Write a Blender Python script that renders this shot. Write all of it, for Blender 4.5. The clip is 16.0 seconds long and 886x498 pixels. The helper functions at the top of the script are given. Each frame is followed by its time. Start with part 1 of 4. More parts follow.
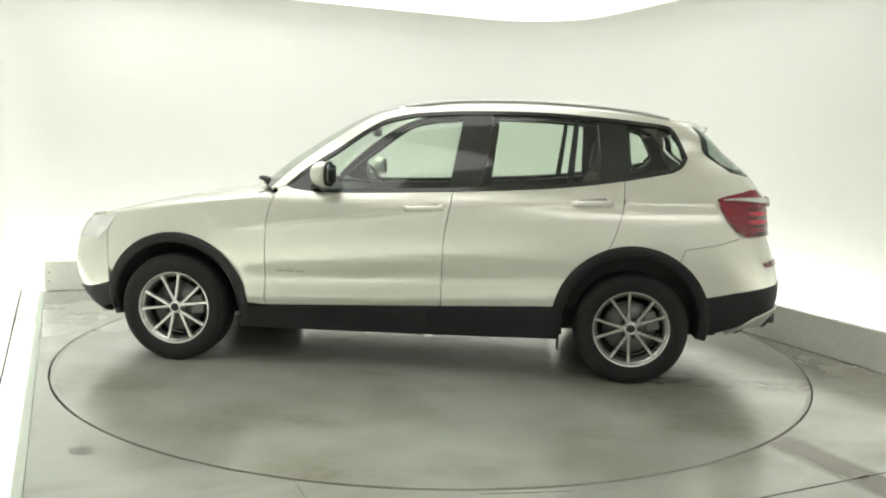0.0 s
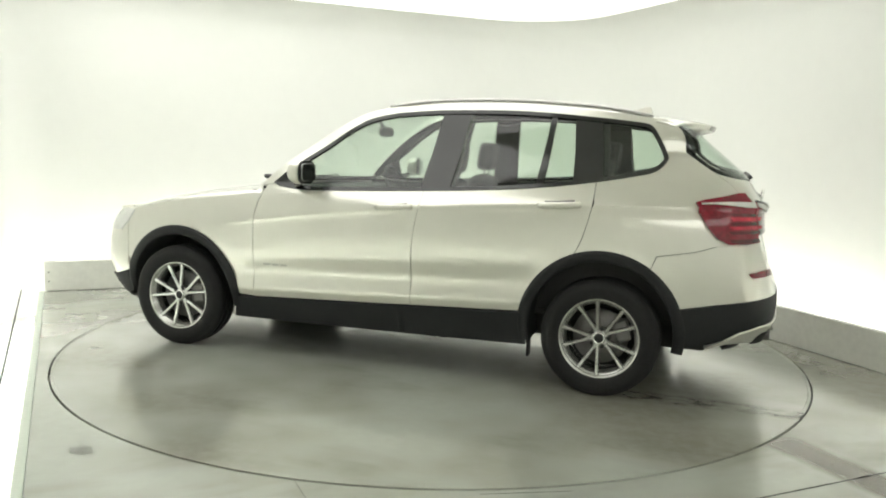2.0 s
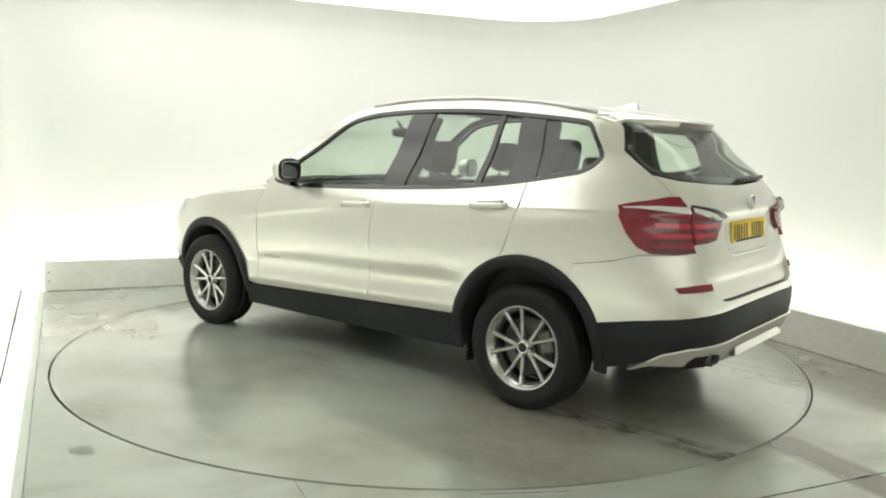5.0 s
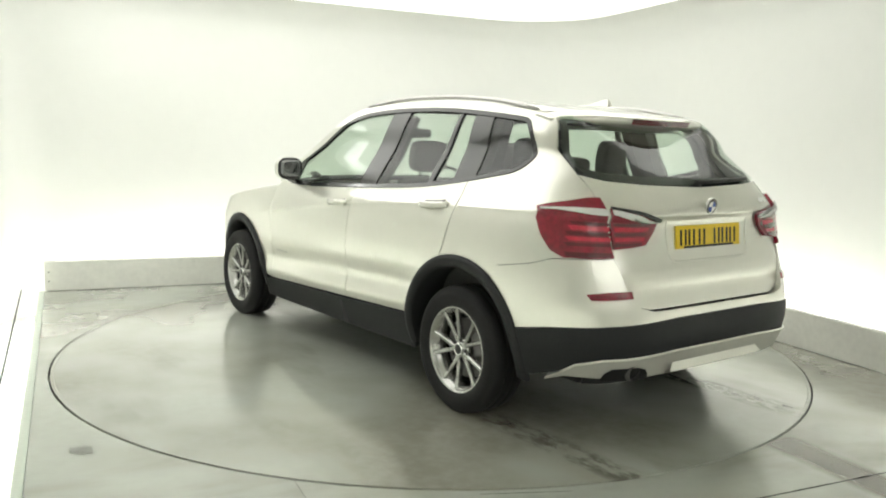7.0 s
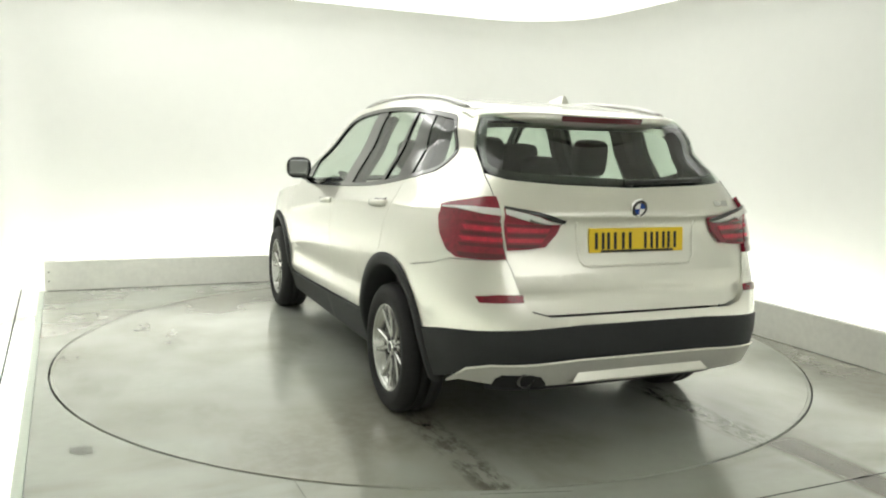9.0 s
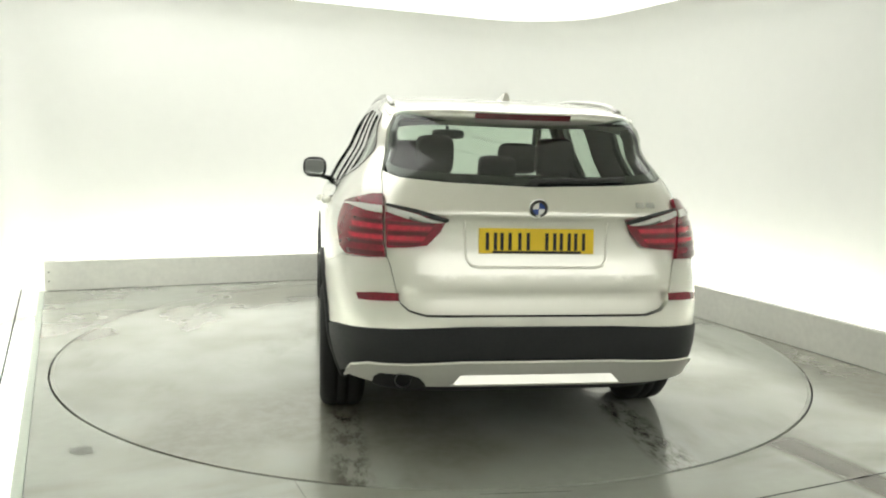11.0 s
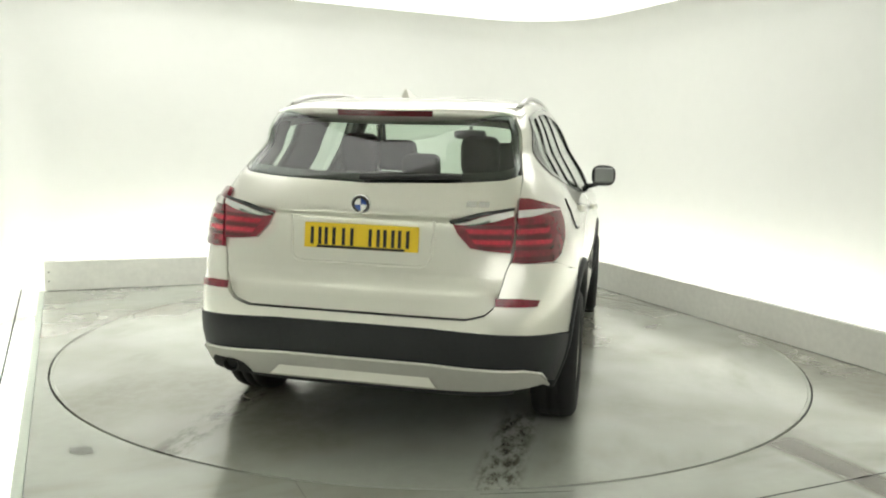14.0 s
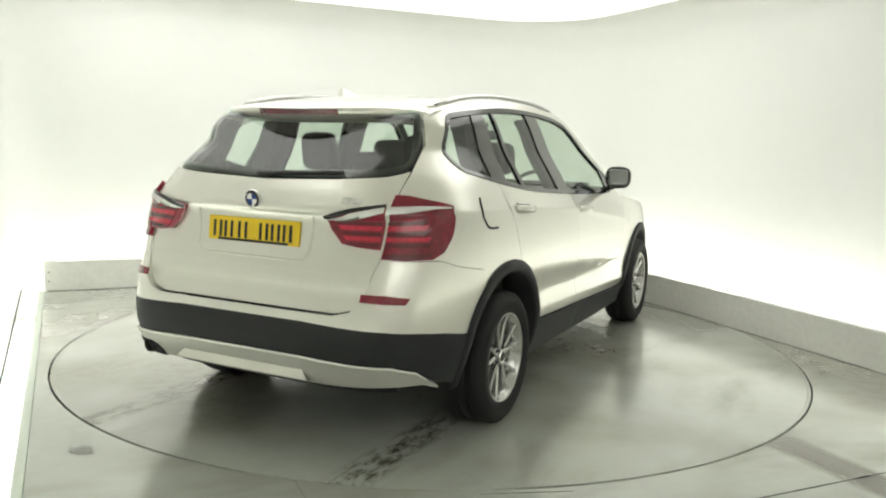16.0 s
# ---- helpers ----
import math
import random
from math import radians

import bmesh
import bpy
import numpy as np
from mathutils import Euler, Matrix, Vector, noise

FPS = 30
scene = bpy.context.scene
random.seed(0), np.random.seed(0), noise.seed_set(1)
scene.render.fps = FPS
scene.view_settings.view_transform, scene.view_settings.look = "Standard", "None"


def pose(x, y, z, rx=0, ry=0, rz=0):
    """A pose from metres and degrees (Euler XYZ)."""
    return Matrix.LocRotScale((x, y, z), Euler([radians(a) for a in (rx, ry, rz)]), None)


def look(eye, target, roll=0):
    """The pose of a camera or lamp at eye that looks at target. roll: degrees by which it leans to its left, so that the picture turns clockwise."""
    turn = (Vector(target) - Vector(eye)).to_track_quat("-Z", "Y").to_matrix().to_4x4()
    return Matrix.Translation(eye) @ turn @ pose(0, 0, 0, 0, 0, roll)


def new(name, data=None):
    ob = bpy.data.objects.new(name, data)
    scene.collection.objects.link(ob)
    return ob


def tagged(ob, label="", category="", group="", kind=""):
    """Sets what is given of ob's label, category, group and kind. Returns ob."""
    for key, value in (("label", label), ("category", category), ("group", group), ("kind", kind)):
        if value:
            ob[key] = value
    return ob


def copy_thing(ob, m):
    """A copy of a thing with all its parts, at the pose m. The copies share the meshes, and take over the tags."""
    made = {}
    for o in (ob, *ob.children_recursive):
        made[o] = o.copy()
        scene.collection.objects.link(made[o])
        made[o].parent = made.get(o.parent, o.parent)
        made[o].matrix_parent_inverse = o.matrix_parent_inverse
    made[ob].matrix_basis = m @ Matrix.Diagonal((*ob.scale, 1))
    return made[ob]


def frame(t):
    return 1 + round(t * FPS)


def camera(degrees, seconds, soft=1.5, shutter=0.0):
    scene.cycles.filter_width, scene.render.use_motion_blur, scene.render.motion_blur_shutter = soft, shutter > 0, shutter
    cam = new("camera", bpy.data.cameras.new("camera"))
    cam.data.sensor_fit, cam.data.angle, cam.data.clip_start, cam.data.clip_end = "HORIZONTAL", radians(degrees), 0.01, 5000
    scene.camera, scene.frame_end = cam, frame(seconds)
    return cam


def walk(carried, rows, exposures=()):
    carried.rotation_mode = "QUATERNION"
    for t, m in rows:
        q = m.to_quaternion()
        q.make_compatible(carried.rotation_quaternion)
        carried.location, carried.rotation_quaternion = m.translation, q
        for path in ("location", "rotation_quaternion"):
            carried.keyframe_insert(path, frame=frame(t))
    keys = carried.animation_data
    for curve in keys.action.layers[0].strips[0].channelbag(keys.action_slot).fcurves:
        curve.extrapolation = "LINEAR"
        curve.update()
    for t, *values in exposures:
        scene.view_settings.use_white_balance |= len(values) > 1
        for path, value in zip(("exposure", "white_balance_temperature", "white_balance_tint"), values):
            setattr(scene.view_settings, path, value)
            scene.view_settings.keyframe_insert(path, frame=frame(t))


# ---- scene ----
# camera on a fixed stand at the edge of the studio
cam = camera(57.97, 16.0, soft=2.0)
EYE = Vector((0.0, -5.529, 1.395))
YAW, PITCH, ROLL = radians(0.517), radians(-7.562), 1.631
AIM = EYE + Vector((math.sin(YAW) * math.cos(PITCH), math.cos(YAW) * math.cos(PITCH), math.sin(PITCH)))
walk(cam, [(0.0, look(EYE, AIM, ROLL)), (16.0, look(EYE, AIM, ROLL))], [(0.0, 0.40, 6500, 10), (16.0, 0.40, 6500, 10)])

# world: a closed studio, so only a dim even sky outside it
world = bpy.data.worlds.new("world")
scene.world = world
world.use_nodes = True
world.node_tree.nodes["Background"].inputs[0].default_value = (0.9, 1.0, 0.9, 1)
world.node_tree.nodes["Background"].inputs[1].default_value = 0.05

CEILING_GLOW = 1.25
COVE_GLOW = 17.0


# ---- materials ----
def links(mat):
    return mat.node_tree.nodes, mat.node_tree.links


def material(name, color, rough=0.5, metal=0.0, vary=0.06, scale=8.0, bump=0.0, bump_scale=60.0, coat=0.0, spec=0.5, rough_vary=0.0):
    """A surface with variation at two scales and an optional fine relief."""
    mat = bpy.data.materials.new(name)
    mat.use_nodes = True
    nodes, link = links(mat)
    bsdf = nodes["Principled BSDF"]
    bsdf.inputs["Roughness"].default_value = rough
    bsdf.inputs["Metallic"].default_value = metal
    bsdf.inputs["Coat Weight"].default_value = coat
    bsdf.inputs["Coat Roughness"].default_value = 0.04
    bsdf.inputs["Specular IOR Level"].default_value = spec
    coord = nodes.new("ShaderNodeTexCoord")
    big = nodes.new("ShaderNodeTexNoise")
    big.inputs["Scale"].default_value = scale * 0.3
    big.inputs["Detail"].default_value = 4
    small = nodes.new("ShaderNodeTexNoise")
    small.inputs["Scale"].default_value = scale * 5
    small.inputs["Detail"].default_value = 5
    for n in (big, small):
        link.new(coord.outputs["Object"], n.inputs["Vector"])
    add = nodes.new("ShaderNodeMath")
    add.operation = "ADD"
    link.new(big.outputs["Fac"], add.inputs[0])
    link.new(small.outputs["Fac"], add.inputs[1])
    ramp = nodes.new("ShaderNodeMapRange")
    ramp.inputs["From Min"].default_value = 0.6
    ramp.inputs["From Max"].default_value = 1.4
    ramp.inputs["To Min"].default_value = 1 - vary
    ramp.inputs["To Max"].default_value = 1 + vary
    link.new(add.outputs[0], ramp.inputs["Value"])
    mix = nodes.new("ShaderNodeVectorMath")
    mix.operation = "SCALE"
    mix.inputs[0].default_value = color
    link.new(ramp.outputs[0], mix.inputs["Scale"])
    link.new(mix.outputs[0], bsdf.inputs["Base Color"])
    if rough_vary:
        rr = nodes.new("ShaderNodeMapRange")
        rr.inputs["From Min"].default_value = 0.6
        rr.inputs["From Max"].default_value = 1.4
        rr.inputs["To Min"].default_value = max(0.02, rough - rough_vary)
        rr.inputs["To Max"].default_value = rough + rough_vary
        link.new(add.outputs[0], rr.inputs["Value"])
        link.new(rr.outputs[0], bsdf.inputs["Roughness"])
    if bump:
        grain = nodes.new("ShaderNodeTexNoise")
        grain.inputs["Scale"].default_value = bump_scale
        grain.inputs["Detail"].default_value = 6
        link.new(coord.outputs["Object"], grain.inputs["Vector"])
        bn = nodes.new("ShaderNodeBump")
        bn.inputs["Strength"].default_value = bump
        bn.inputs["Distance"].default_value = 0.01
        link.new(grain.outputs["Fac"], bn.inputs["Height"])
        link.new(bn.outputs[0], bsdf.inputs["Normal"])
    return mat


def glow(name, color, strength):
    mat = bpy.data.materials.new(name)
    mat.use_nodes = True
    bsdf = mat.node_tree.nodes["Principled BSDF"]
    bsdf.inputs["Base Color"].default_value = (0.8, 0.8, 0.8, 1)
    bsdf.inputs["Emission Color"].default_value = (*color, 1)
    bsdf.inputs["Emission Strength"].default_value = strength
    return mat


M_WALL = material("white_wall_paint", (0.69, 0.70, 0.665), 0.75, vary=0.015, scale=2, bump=0.05, bump_scale=90)
M_CEIL = material("white_ceiling_paint", (0.8, 0.8, 0.76), 0.8, vary=0.01)
M_LEDGE = material("off_white_ledge_board", (0.76, 0.76, 0.71), 0.45, vary=0.08, scale=5, bump=0.04)
M_DARK = material("dark_gap", (0.02, 0.02, 0.018), 0.8)
M_COVE = glow("cove_light_tube", (1.0, 1.0, 0.945), COVE_GLOW)
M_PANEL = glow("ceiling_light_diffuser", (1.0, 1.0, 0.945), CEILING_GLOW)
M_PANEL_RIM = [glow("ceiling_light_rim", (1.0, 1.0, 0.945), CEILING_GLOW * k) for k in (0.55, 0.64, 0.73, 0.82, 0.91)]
M_TRIM = material("pale_edge_trim", (0.60, 0.66, 0.58), 0.35, vary=0.05)


# ---- mesh helpers ----
def mesh_object(name, bm, mat, smooth=False):
    me = bpy.data.meshes.new(name)
    bm.to_mesh(me)
    bm.free()
    if mat:
        me.materials.append(mat)
    if smooth:
        for p in me.polygons:
            p.use_smooth = True
    return new(name, me)


def part(name, bm, mat, parent, label="", smooth=False):
    ob = mesh_object(name, bm, mat, smooth)
    ob.parent = parent
    if label:
        tagged(ob, label)
    return ob


def add_box(bm, lo, hi, m=None, bevel=0.0):
    made = bmesh.ops.create_cube(bm, size=1.0)["verts"]
    for v in made:
        v.co = Vector([(lo[i] + hi[i]) / 2 + v.co[i] * (hi[i] - lo[i]) for i in range(3)])
    if bevel:
        edges = list({e for v in made for e in v.link_edges})
        out = bmesh.ops.bevel(bm, geom=edges, offset=bevel, segments=2, affect="EDGES", profile=0.5)
        made = list({v for f in out["faces"] for v in f.verts} | {v for v in made if v.is_valid})
    if m:
        for v in made:
            v.co = m @ v.co
    return made


def box_bm(lo, hi, m=None, bevel=0.0):
    bm = bmesh.new()
    add_box(bm, lo, hi, m, bevel)
    return bm


# ---- the studio: its own axes are turned against the camera ----
ROOM = pose(0, 0, 0, 0, 0, 23.5)
U0, U1, V0, V1 = -2.5, 2.45, -7.6, 2.66
WL, WR, WB = -2.97, 3.02, 3.23
LEDGE_H, CEIL = 0.265, 2.80
RING = 2.443


def left_edge(v):
    """The platform's free edge runs slightly askew."""
    return -2.513 - 0.0253 * v




def structure(name, bm, mat, label, category, smooth=False):
    ob = mesh_object(name, bm, mat, smooth)
    ob.matrix_world = ROOM
    return tagged(ob, label, category, kind="structure")


def floor_mesh():
    """The platform's top with a round hole for the turntable."""
    bm = bmesh.new()
    n = 160
    inner, outer = [], []
    ri = RING + 0.007
    for i in range(n):
        a = 2 * math.pi * i / n
        c, s = math.cos(a), math.sin(a)
        inner.append(bm.verts.new((ri * c, ri * s, 0)))
        k = 2.448 / max(abs(c), abs(s))
        outer.append(bm.verts.new((c * k, s * k, 0)))
    for i in range(n):
        j = (i + 1) % n
        bm.faces.new((inner[i], outer[i], outer[j], inner[j]))
        a = bm.verts.new(inner[i].co + Vector((0, 0, -0.05)))
        b = bm.verts.new(inner[j].co + Vector((0, 0, -0.05)))
        bm.faces.new((inner[i], inner[j], b, a))
    for ua, ub, va, vb in ((None, U1, 2.448, V1), (None, U1, -2.775, -2.448), (None, U1, V0, -2.785), (None, -2.448, -2.448, 2.448)):
        vs = [bm.verts.new(p) for p in ((left_edge(va), va, 0), (ub, va, 0), (ub, vb, 0), (left_edge(vb), vb, 0))]
        bm.faces.new(vs)
    bmesh.ops.recalc_face_normals(bm, faces=bm.faces)
    for f in bm.faces:
        if abs(f.normal.z) > 0.5 and f.normal.z < 0:
            f.normal_flip()
    return bm


def floor_material(name, base, streaks, across=1, mud_tone=(0.07, 0.055, 0.038), mud_noise=(0.42, 0.60)):
    """Wet painted concrete: pale grey-green, glossy, with damp blotches; the turntable also has muddy wheel tracks."""
    mat = bpy.data.materials.new(name)
    mat.use_nodes = True
    nodes, link = links(mat)
    bsdf = nodes["Principled BSDF"]
    coord = nodes.new("ShaderNodeTexCoord")

    def noise_fac(scale, detail, lo, hi, stretch=None, rough=0.55):
        n = nodes.new("ShaderNodeTexNoise")
        n.inputs["Scale"].default_value = scale
        n.inputs["Detail"].default_value = detail
        n.inputs["Roughness"].default_value = rough
        src = coord.outputs["Object"]
        if stretch:
            mp = nodes.new("ShaderNodeMapping")
            mp.inputs["Scale"].default_value = stretch
            link.new(src, mp.inputs["Vector"])
            src = mp.outputs[0]
        link.new(src, n.inputs["Vector"])
        r = nodes.new("ShaderNodeMapRange")
        r.interpolation_type = "SMOOTHSTEP"
        r.inputs["From Min"].default_value, r.inputs["From Max"].default_value = lo, hi
        link.new(n.outputs["Fac"], r.inputs["Value"])
        return r.outputs[0]

    def math_node(op, a, b):
        m = nodes.new("ShaderNodeMath")
        m.operation = op
        for i, x in enumerate((a, b)):
            if isinstance(x, (int, float)):
                m.inputs[i].default_value = x
            else:
                link.new(x, m.inputs[i])
        return m.outputs[0]

    def blend(fac, a, b):
        m = nodes.new("ShaderNodeMix")
        m.data_type = "RGBA"
        link.new(fac, m.inputs[0])
        for i, x in ((6, a), (7, b)):
            if isinstance(x, tuple):
                m.inputs[i].default_value = (*x, 1)
            else:
                link.new(x, m.inputs[i])
        return m.outputs[2]

    blot = noise_fac(0.6, 3, 0.40, 0.66)
    smear = noise_fac(1.1, 4, 0.50, 0.72, (0.6, 1.5, 1))
    fine = noise_fac(14, 6, 0.3, 0.75)
    dark = (0.60 * base[0], 0.555 * base[1], 0.49 * base[2])
    col = blend(blot, base, dark)
    col = blend(math_node("MULTIPLY", smear, 0.65), col, (0.47 * base[0], 0.43 * base[1], 0.37 * base[2]))
    col = blend(math_node("MULTIPLY", fine, 0.35), col, tuple(0.86 * c for c in base))
    if streaks:
        sep = nodes.new("ShaderNodeSeparateXYZ")
        link.new(coord.outputs["Object"], sep.inputs[0])
        total = None
        for y0, w, x0, x1, gain in streaks:
            d = math_node("ABSOLUTE", math_node("SUBTRACT", sep.outputs[across], y0), 0)
            r = nodes.new("ShaderNodeMapRange")
            r.interpolation_type = "SMOOTHSTEP"
            r.inputs["From Min"].default_value, r.inputs["From Max"].default_value = w, w * 0.3
            link.new(d, r.inputs["Value"])
            e = nodes.new("ShaderNodeMapRange")
            e.interpolation_type = "SMOOTHSTEP"
            e.inputs["From Min"].default_value, e.inputs["From Max"].default_value = x1, x0
            link.new(sep.outputs[1 - across], e.inputs["Value"])
            band = math_node("MULTIPLY", math_node("MULTIPLY", r.outputs[0], e.outputs[0]), gain)
            total = band if total is None else math_node("MAXIMUM", total, band)
        mud = math_node("MULTIPLY", total, noise_fac(9, 7, *mud_noise, (0.7, 1.6, 1) if across else (1.6, 0.7, 1), 0.68))
        col = blend(mud, col, mud_tone)
    link.new(col, bsdf.inputs["Base Color"])
    rough = nodes.new("ShaderNodeMapRange")
    rough.inputs["To Min"].default_value, rough.inputs["To Max"].default_value = 0.12, 0.25
    link.new(noise_fac(1.1, 6, 0.30, 0.70), rough.inputs["Value"])
    link.new(rough.outputs[0], bsdf.inputs["Roughness"])
    bsdf.inputs["Coat Weight"].default_value = 0.9
    bsdf.inputs["Coat Roughness"].default_value = 0.19
    bsdf.inputs["Coat IOR"].default_value = 1.52
    bn = nodes.new("ShaderNodeBump")
    bn.inputs["Strength"].default_value = 0.02
    bn.inputs["Distance"].default_value = 0.01
    link.new(noise_fac(5, 7, 0.0, 1.0), bn.inputs["Height"])
    link.new(bn.outputs[0], bsdf.inputs["Normal"])
    return mat


FLOOR_BASE = (0.44, 0.462, 0.41)
M_FLOOR = floor_material("wet_painted_concrete", FLOOR_BASE, ((0.85, 0.15, -2.36, -2.26, 1.0),), 0, (0.10, 0.08, 0.058), (0.26, 0.44))
M_TABLE = floor_material("wet_turntable_paint", FLOOR_BASE, ((0.67, 0.12, -1.5, -1.2, 0.65), (-0.79, 0.13, -1.5, -1.2, 0.85)))

structure("floor", floor_mesh(), M_FLOOR, "pale grey wet painted floor round the turntable", "floor")
structure("floor_pit", box_bm((-2.40, V0, -0.3), (U1, V1 + 0.03, -0.06)), M_DARK, "dark pit under the turntable gap", "floor")
structure("floor_trough", box_bm((WL - 0.1, V0, -0.45), (WR + 0.1, WB + 0.1, -0.32)), M_WALL, "white floor of the lit trough", "floor")
structure("ledge_north", box_bm((left_edge(V1), V1, -0.3), (U1 + 0.035, V1 + 0.035, LEDGE_H), None, 0.004), M_LEDGE, "low off-white board ledge hiding the cove lights", "ledge")
for z in (0.09, 0.17):
    u = left_edge(V1) + 0.035
    screw = box_bm((u - 0.006, V1 - 0.003, z - 0.006), (u + 0.006, V1 + 0.004, z + 0.006), None, 0.003)
    structure("ledge_screw", screw, M_DARK, "small dark screw head in the ledge board", "screw")
structure("ledge_east", box_bm((U1, V0, -0.3), (U1 + 0.035, V1 - 0.003, LEDGE_H), None, 0.004), M_LEDGE, "low off-white scuffed board ledge hiding the cove lights", "ledge")
bm = bmesh.new()
for du, dz in ((-0.002, 0.0), (-0.045, 0.0)):
    for v in (V0, V1):
        for z in (-0.3, 0.006):
            bm.verts.new((left_edge(v) + du, v, z))
bmesh.ops.convex_hull(bm, input=bm.verts)
structure("trim", bm, M_TRIM, "pale green edging strip of the platform", "trim")
M_SEAL = material("dark_grime_line", (0.17, 0.17, 0.15), 0.6, vary=0.5, scale=12)
structure("baseboard", box_bm((left_edge(V1) + 0.03, V1 - 0.008, -0.01), (U1 - 0.012, V1 - 0.001, 0.005)), M_SEAL, "dark grimy joint along the ledge", "joint")
structure("baseboard", box_bm((U1 - 0.007, V0, -0.01), (U1 - 0.001, V1 - 0.012, 0.004)), M_SEAL, "dark grimy joint along the ledge", "joint")
def wall_plan(out):
    """The wall's line in plan: straight runs joined by wide rounded corners, out metres further out."""
    pts = [(WL - out, V0)]
    for cx, cy, rad, a0 in ((WL + 0.45, WB - 0.45, 0.45, 180), (WR - 1.2, WB - 1.2, 1.2, 90)):
        for i in range(17):
            a = radians(a0 - 90 * i / 16)
            pts.append((cx + (rad + out) * math.cos(a), cy + (rad + out) * math.sin(a)))
    return pts + [(WR + out, V0)]


bm = bmesh.new()
ROUND = 0.30
rise = [(0.0, -0.32), (0.0, 1.2)] + [(ROUND * (1 - math.cos(radians(a))), CEIL - ROUND + ROUND * math.sin(radians(a))) for a in range(0, 91, 9)]
inn = [[bm.verts.new((x, y, z)) for x, y in wall_plan(-d)] for d, z in rise]
oun = [[bm.verts.new((x, y, z)) for x, y in wall_plan(0.1)] for z in (-0.32, CEIL)]
for a, b in zip(inn, inn[1:]):
    for i in range(len(a) - 1):
        bm.faces.new((a[i], a[i + 1], b[i + 1], b[i])).smooth = True
for i in range(len(inn[0]) - 1):
    bm.faces.new((oun[0][i], oun[1][i], oun[1][i + 1], oun[0][i + 1])).smooth = True
    bm.faces.new((inn[-1][i], inn[-1][i + 1], oun[1][i + 1], oun[1][i]))
structure("wall_backdrop", bm, M_WALL, "plain white studio wall with rounded corners and rounded top, washed by light", "wall")
# unseen wall, added to close the room behind the camera
structure("wall_south", box_bm((WL - 0.1, V0 - 0.1, -0.32), (WR + 0.1, V0, CEIL)), M_WALL, "plain white unseen wall added behind the camera to close the studio", "wall")
structure("ceiling", box_bm((WL - 0.1, V0 - 0.1, CEIL), (WR + 0.1, WB + 0.1, CEIL + 0.1)), M_CEIL, "white studio ceiling", "ceiling")


def groove(p, q, wide, name, label):
    """A thin dark joint lying on the floor from p to q."""
    d = Vector((q[0] - p[0], q[1] - p[1], 0))
    ob = mesh_object(name, box_bm((0, -wide / 2, -0.002), (d.length, wide / 2, 0.0015)), M_SEAL)
    ob.matrix_world = ROOM @ pose(p[0], p[1], 0, 0, 0, math.degrees(math.atan2(d.y, d.x)))
    return tagged(ob, label, "joint", kind="structure")


groove((-1.462, -1.965), (-1.445, -2.77), 0.003, "floor_joint", "thin dark joint in the grey floor")
groove((-0.80, -2.352), (-0.43, -2.457), 0.003, "floor_joint", "thin dark joint in the grey floor")
M_SMUDGE = material("grey_smudge", (0.24, 0.25, 0.22), 0.3, vary=0.2, scale=20)
bm = bmesh.new()
bm.faces.new([bm.verts.new(((0.042 + 0.008 * math.sin(3 * k)) * math.cos(k * math.pi / 12), (0.06 + 0.012 * math.cos(2 * k)) * math.sin(k * math.pi / 12), 0.0015)) for k in range(24)])
smudge = structure("floor_smudge", bm, M_SMUDGE, "small grey smudge on the floor", "stain")
smudge.matrix_world = ROOM @ pose(-2.263, -1.335, 0, 0, 0, 35)


# a thin dark line beside the platform, held up by added white pegs
SIDE_LINE = ((-2.692 + 0.0295 * 2.4, -2.468), (-2.780, 2.918))


def line_bm():
    bm = bmesh.new()
    a, b = (Vector((u, v, -0.02)) for u, v in SIDE_LINE)
    m = Matrix.Translation(a) @ (b - a).to_track_quat("Y", "Z").to_matrix().to_4x4()
    add_box(bm, (-0.0055, 0, -0.004), (0.0055, (b - a).length, 0.004), m)
    return bm


structure("side_line", line_bm(), M_DARK, "thin dark line beside the platform", "cable")
for i in range(5):
    u, v = (SIDE_LINE[0][k] + (SIDE_LINE[1][k] - SIDE_LINE[0][k]) * i / 4 for k in (0, 1))
    structure("line_peg", box_bm((u - 0.006, v - 0.006, -0.33), (u + 0.006, v + 0.006, -0.023)), M_WALL, "small white added peg under the dark line", "peg")


def cove_tube(length, m):
    bm = bmesh.new()
    add_box(bm, (-0.02, 0, 0), (0.02, length, 0.03), None, 0.006)
    ob = mesh_object("cove_light", bm, M_COVE)
    ob.matrix_world = ROOM @ m
    return tagged(ob, "long white light strip hidden behind the ledge", "light strip", "cove lights")


cove_tube(5.2, pose(2.65, V1 + 0.09, 0.02, 0, 0, 90))
cove_tube(9.5, pose(U1 + 0.09, V0 + 0.4, 0.02))
cove_tube(9.9, pose(-2.70, V0 + 0.4, -0.27))

lamp = tagged(new("ceiling_light"), "large white luminous ceiling panel", "ceiling light")
lamp.matrix_world = ROOM @ pose(0, 0, CEIL)
PANEL_END = -1.45


def panel_plan(inset):
    """The luminous area's outline, drawn in from the wall's rounded top."""
    return [(x, max(PANEL_END, y)) for x, y in wall_plan(-ROUND + 0.06 - inset)][::-1]


def slab(poly, z0, z1):
    bm = bmesh.new()
    a = [bm.verts.new((x, y, z0)) for x, y in poly]
    b = [bm.verts.new((x, y, z1)) for x, y in poly]
    bm.faces.new(a[::-1])
    bm.faces.new(b)
    for i in range(len(poly)):
        j = (i + 1) % len(poly)
        bm.faces.new((a[i], a[j], b[j], b[i]))
    return bm


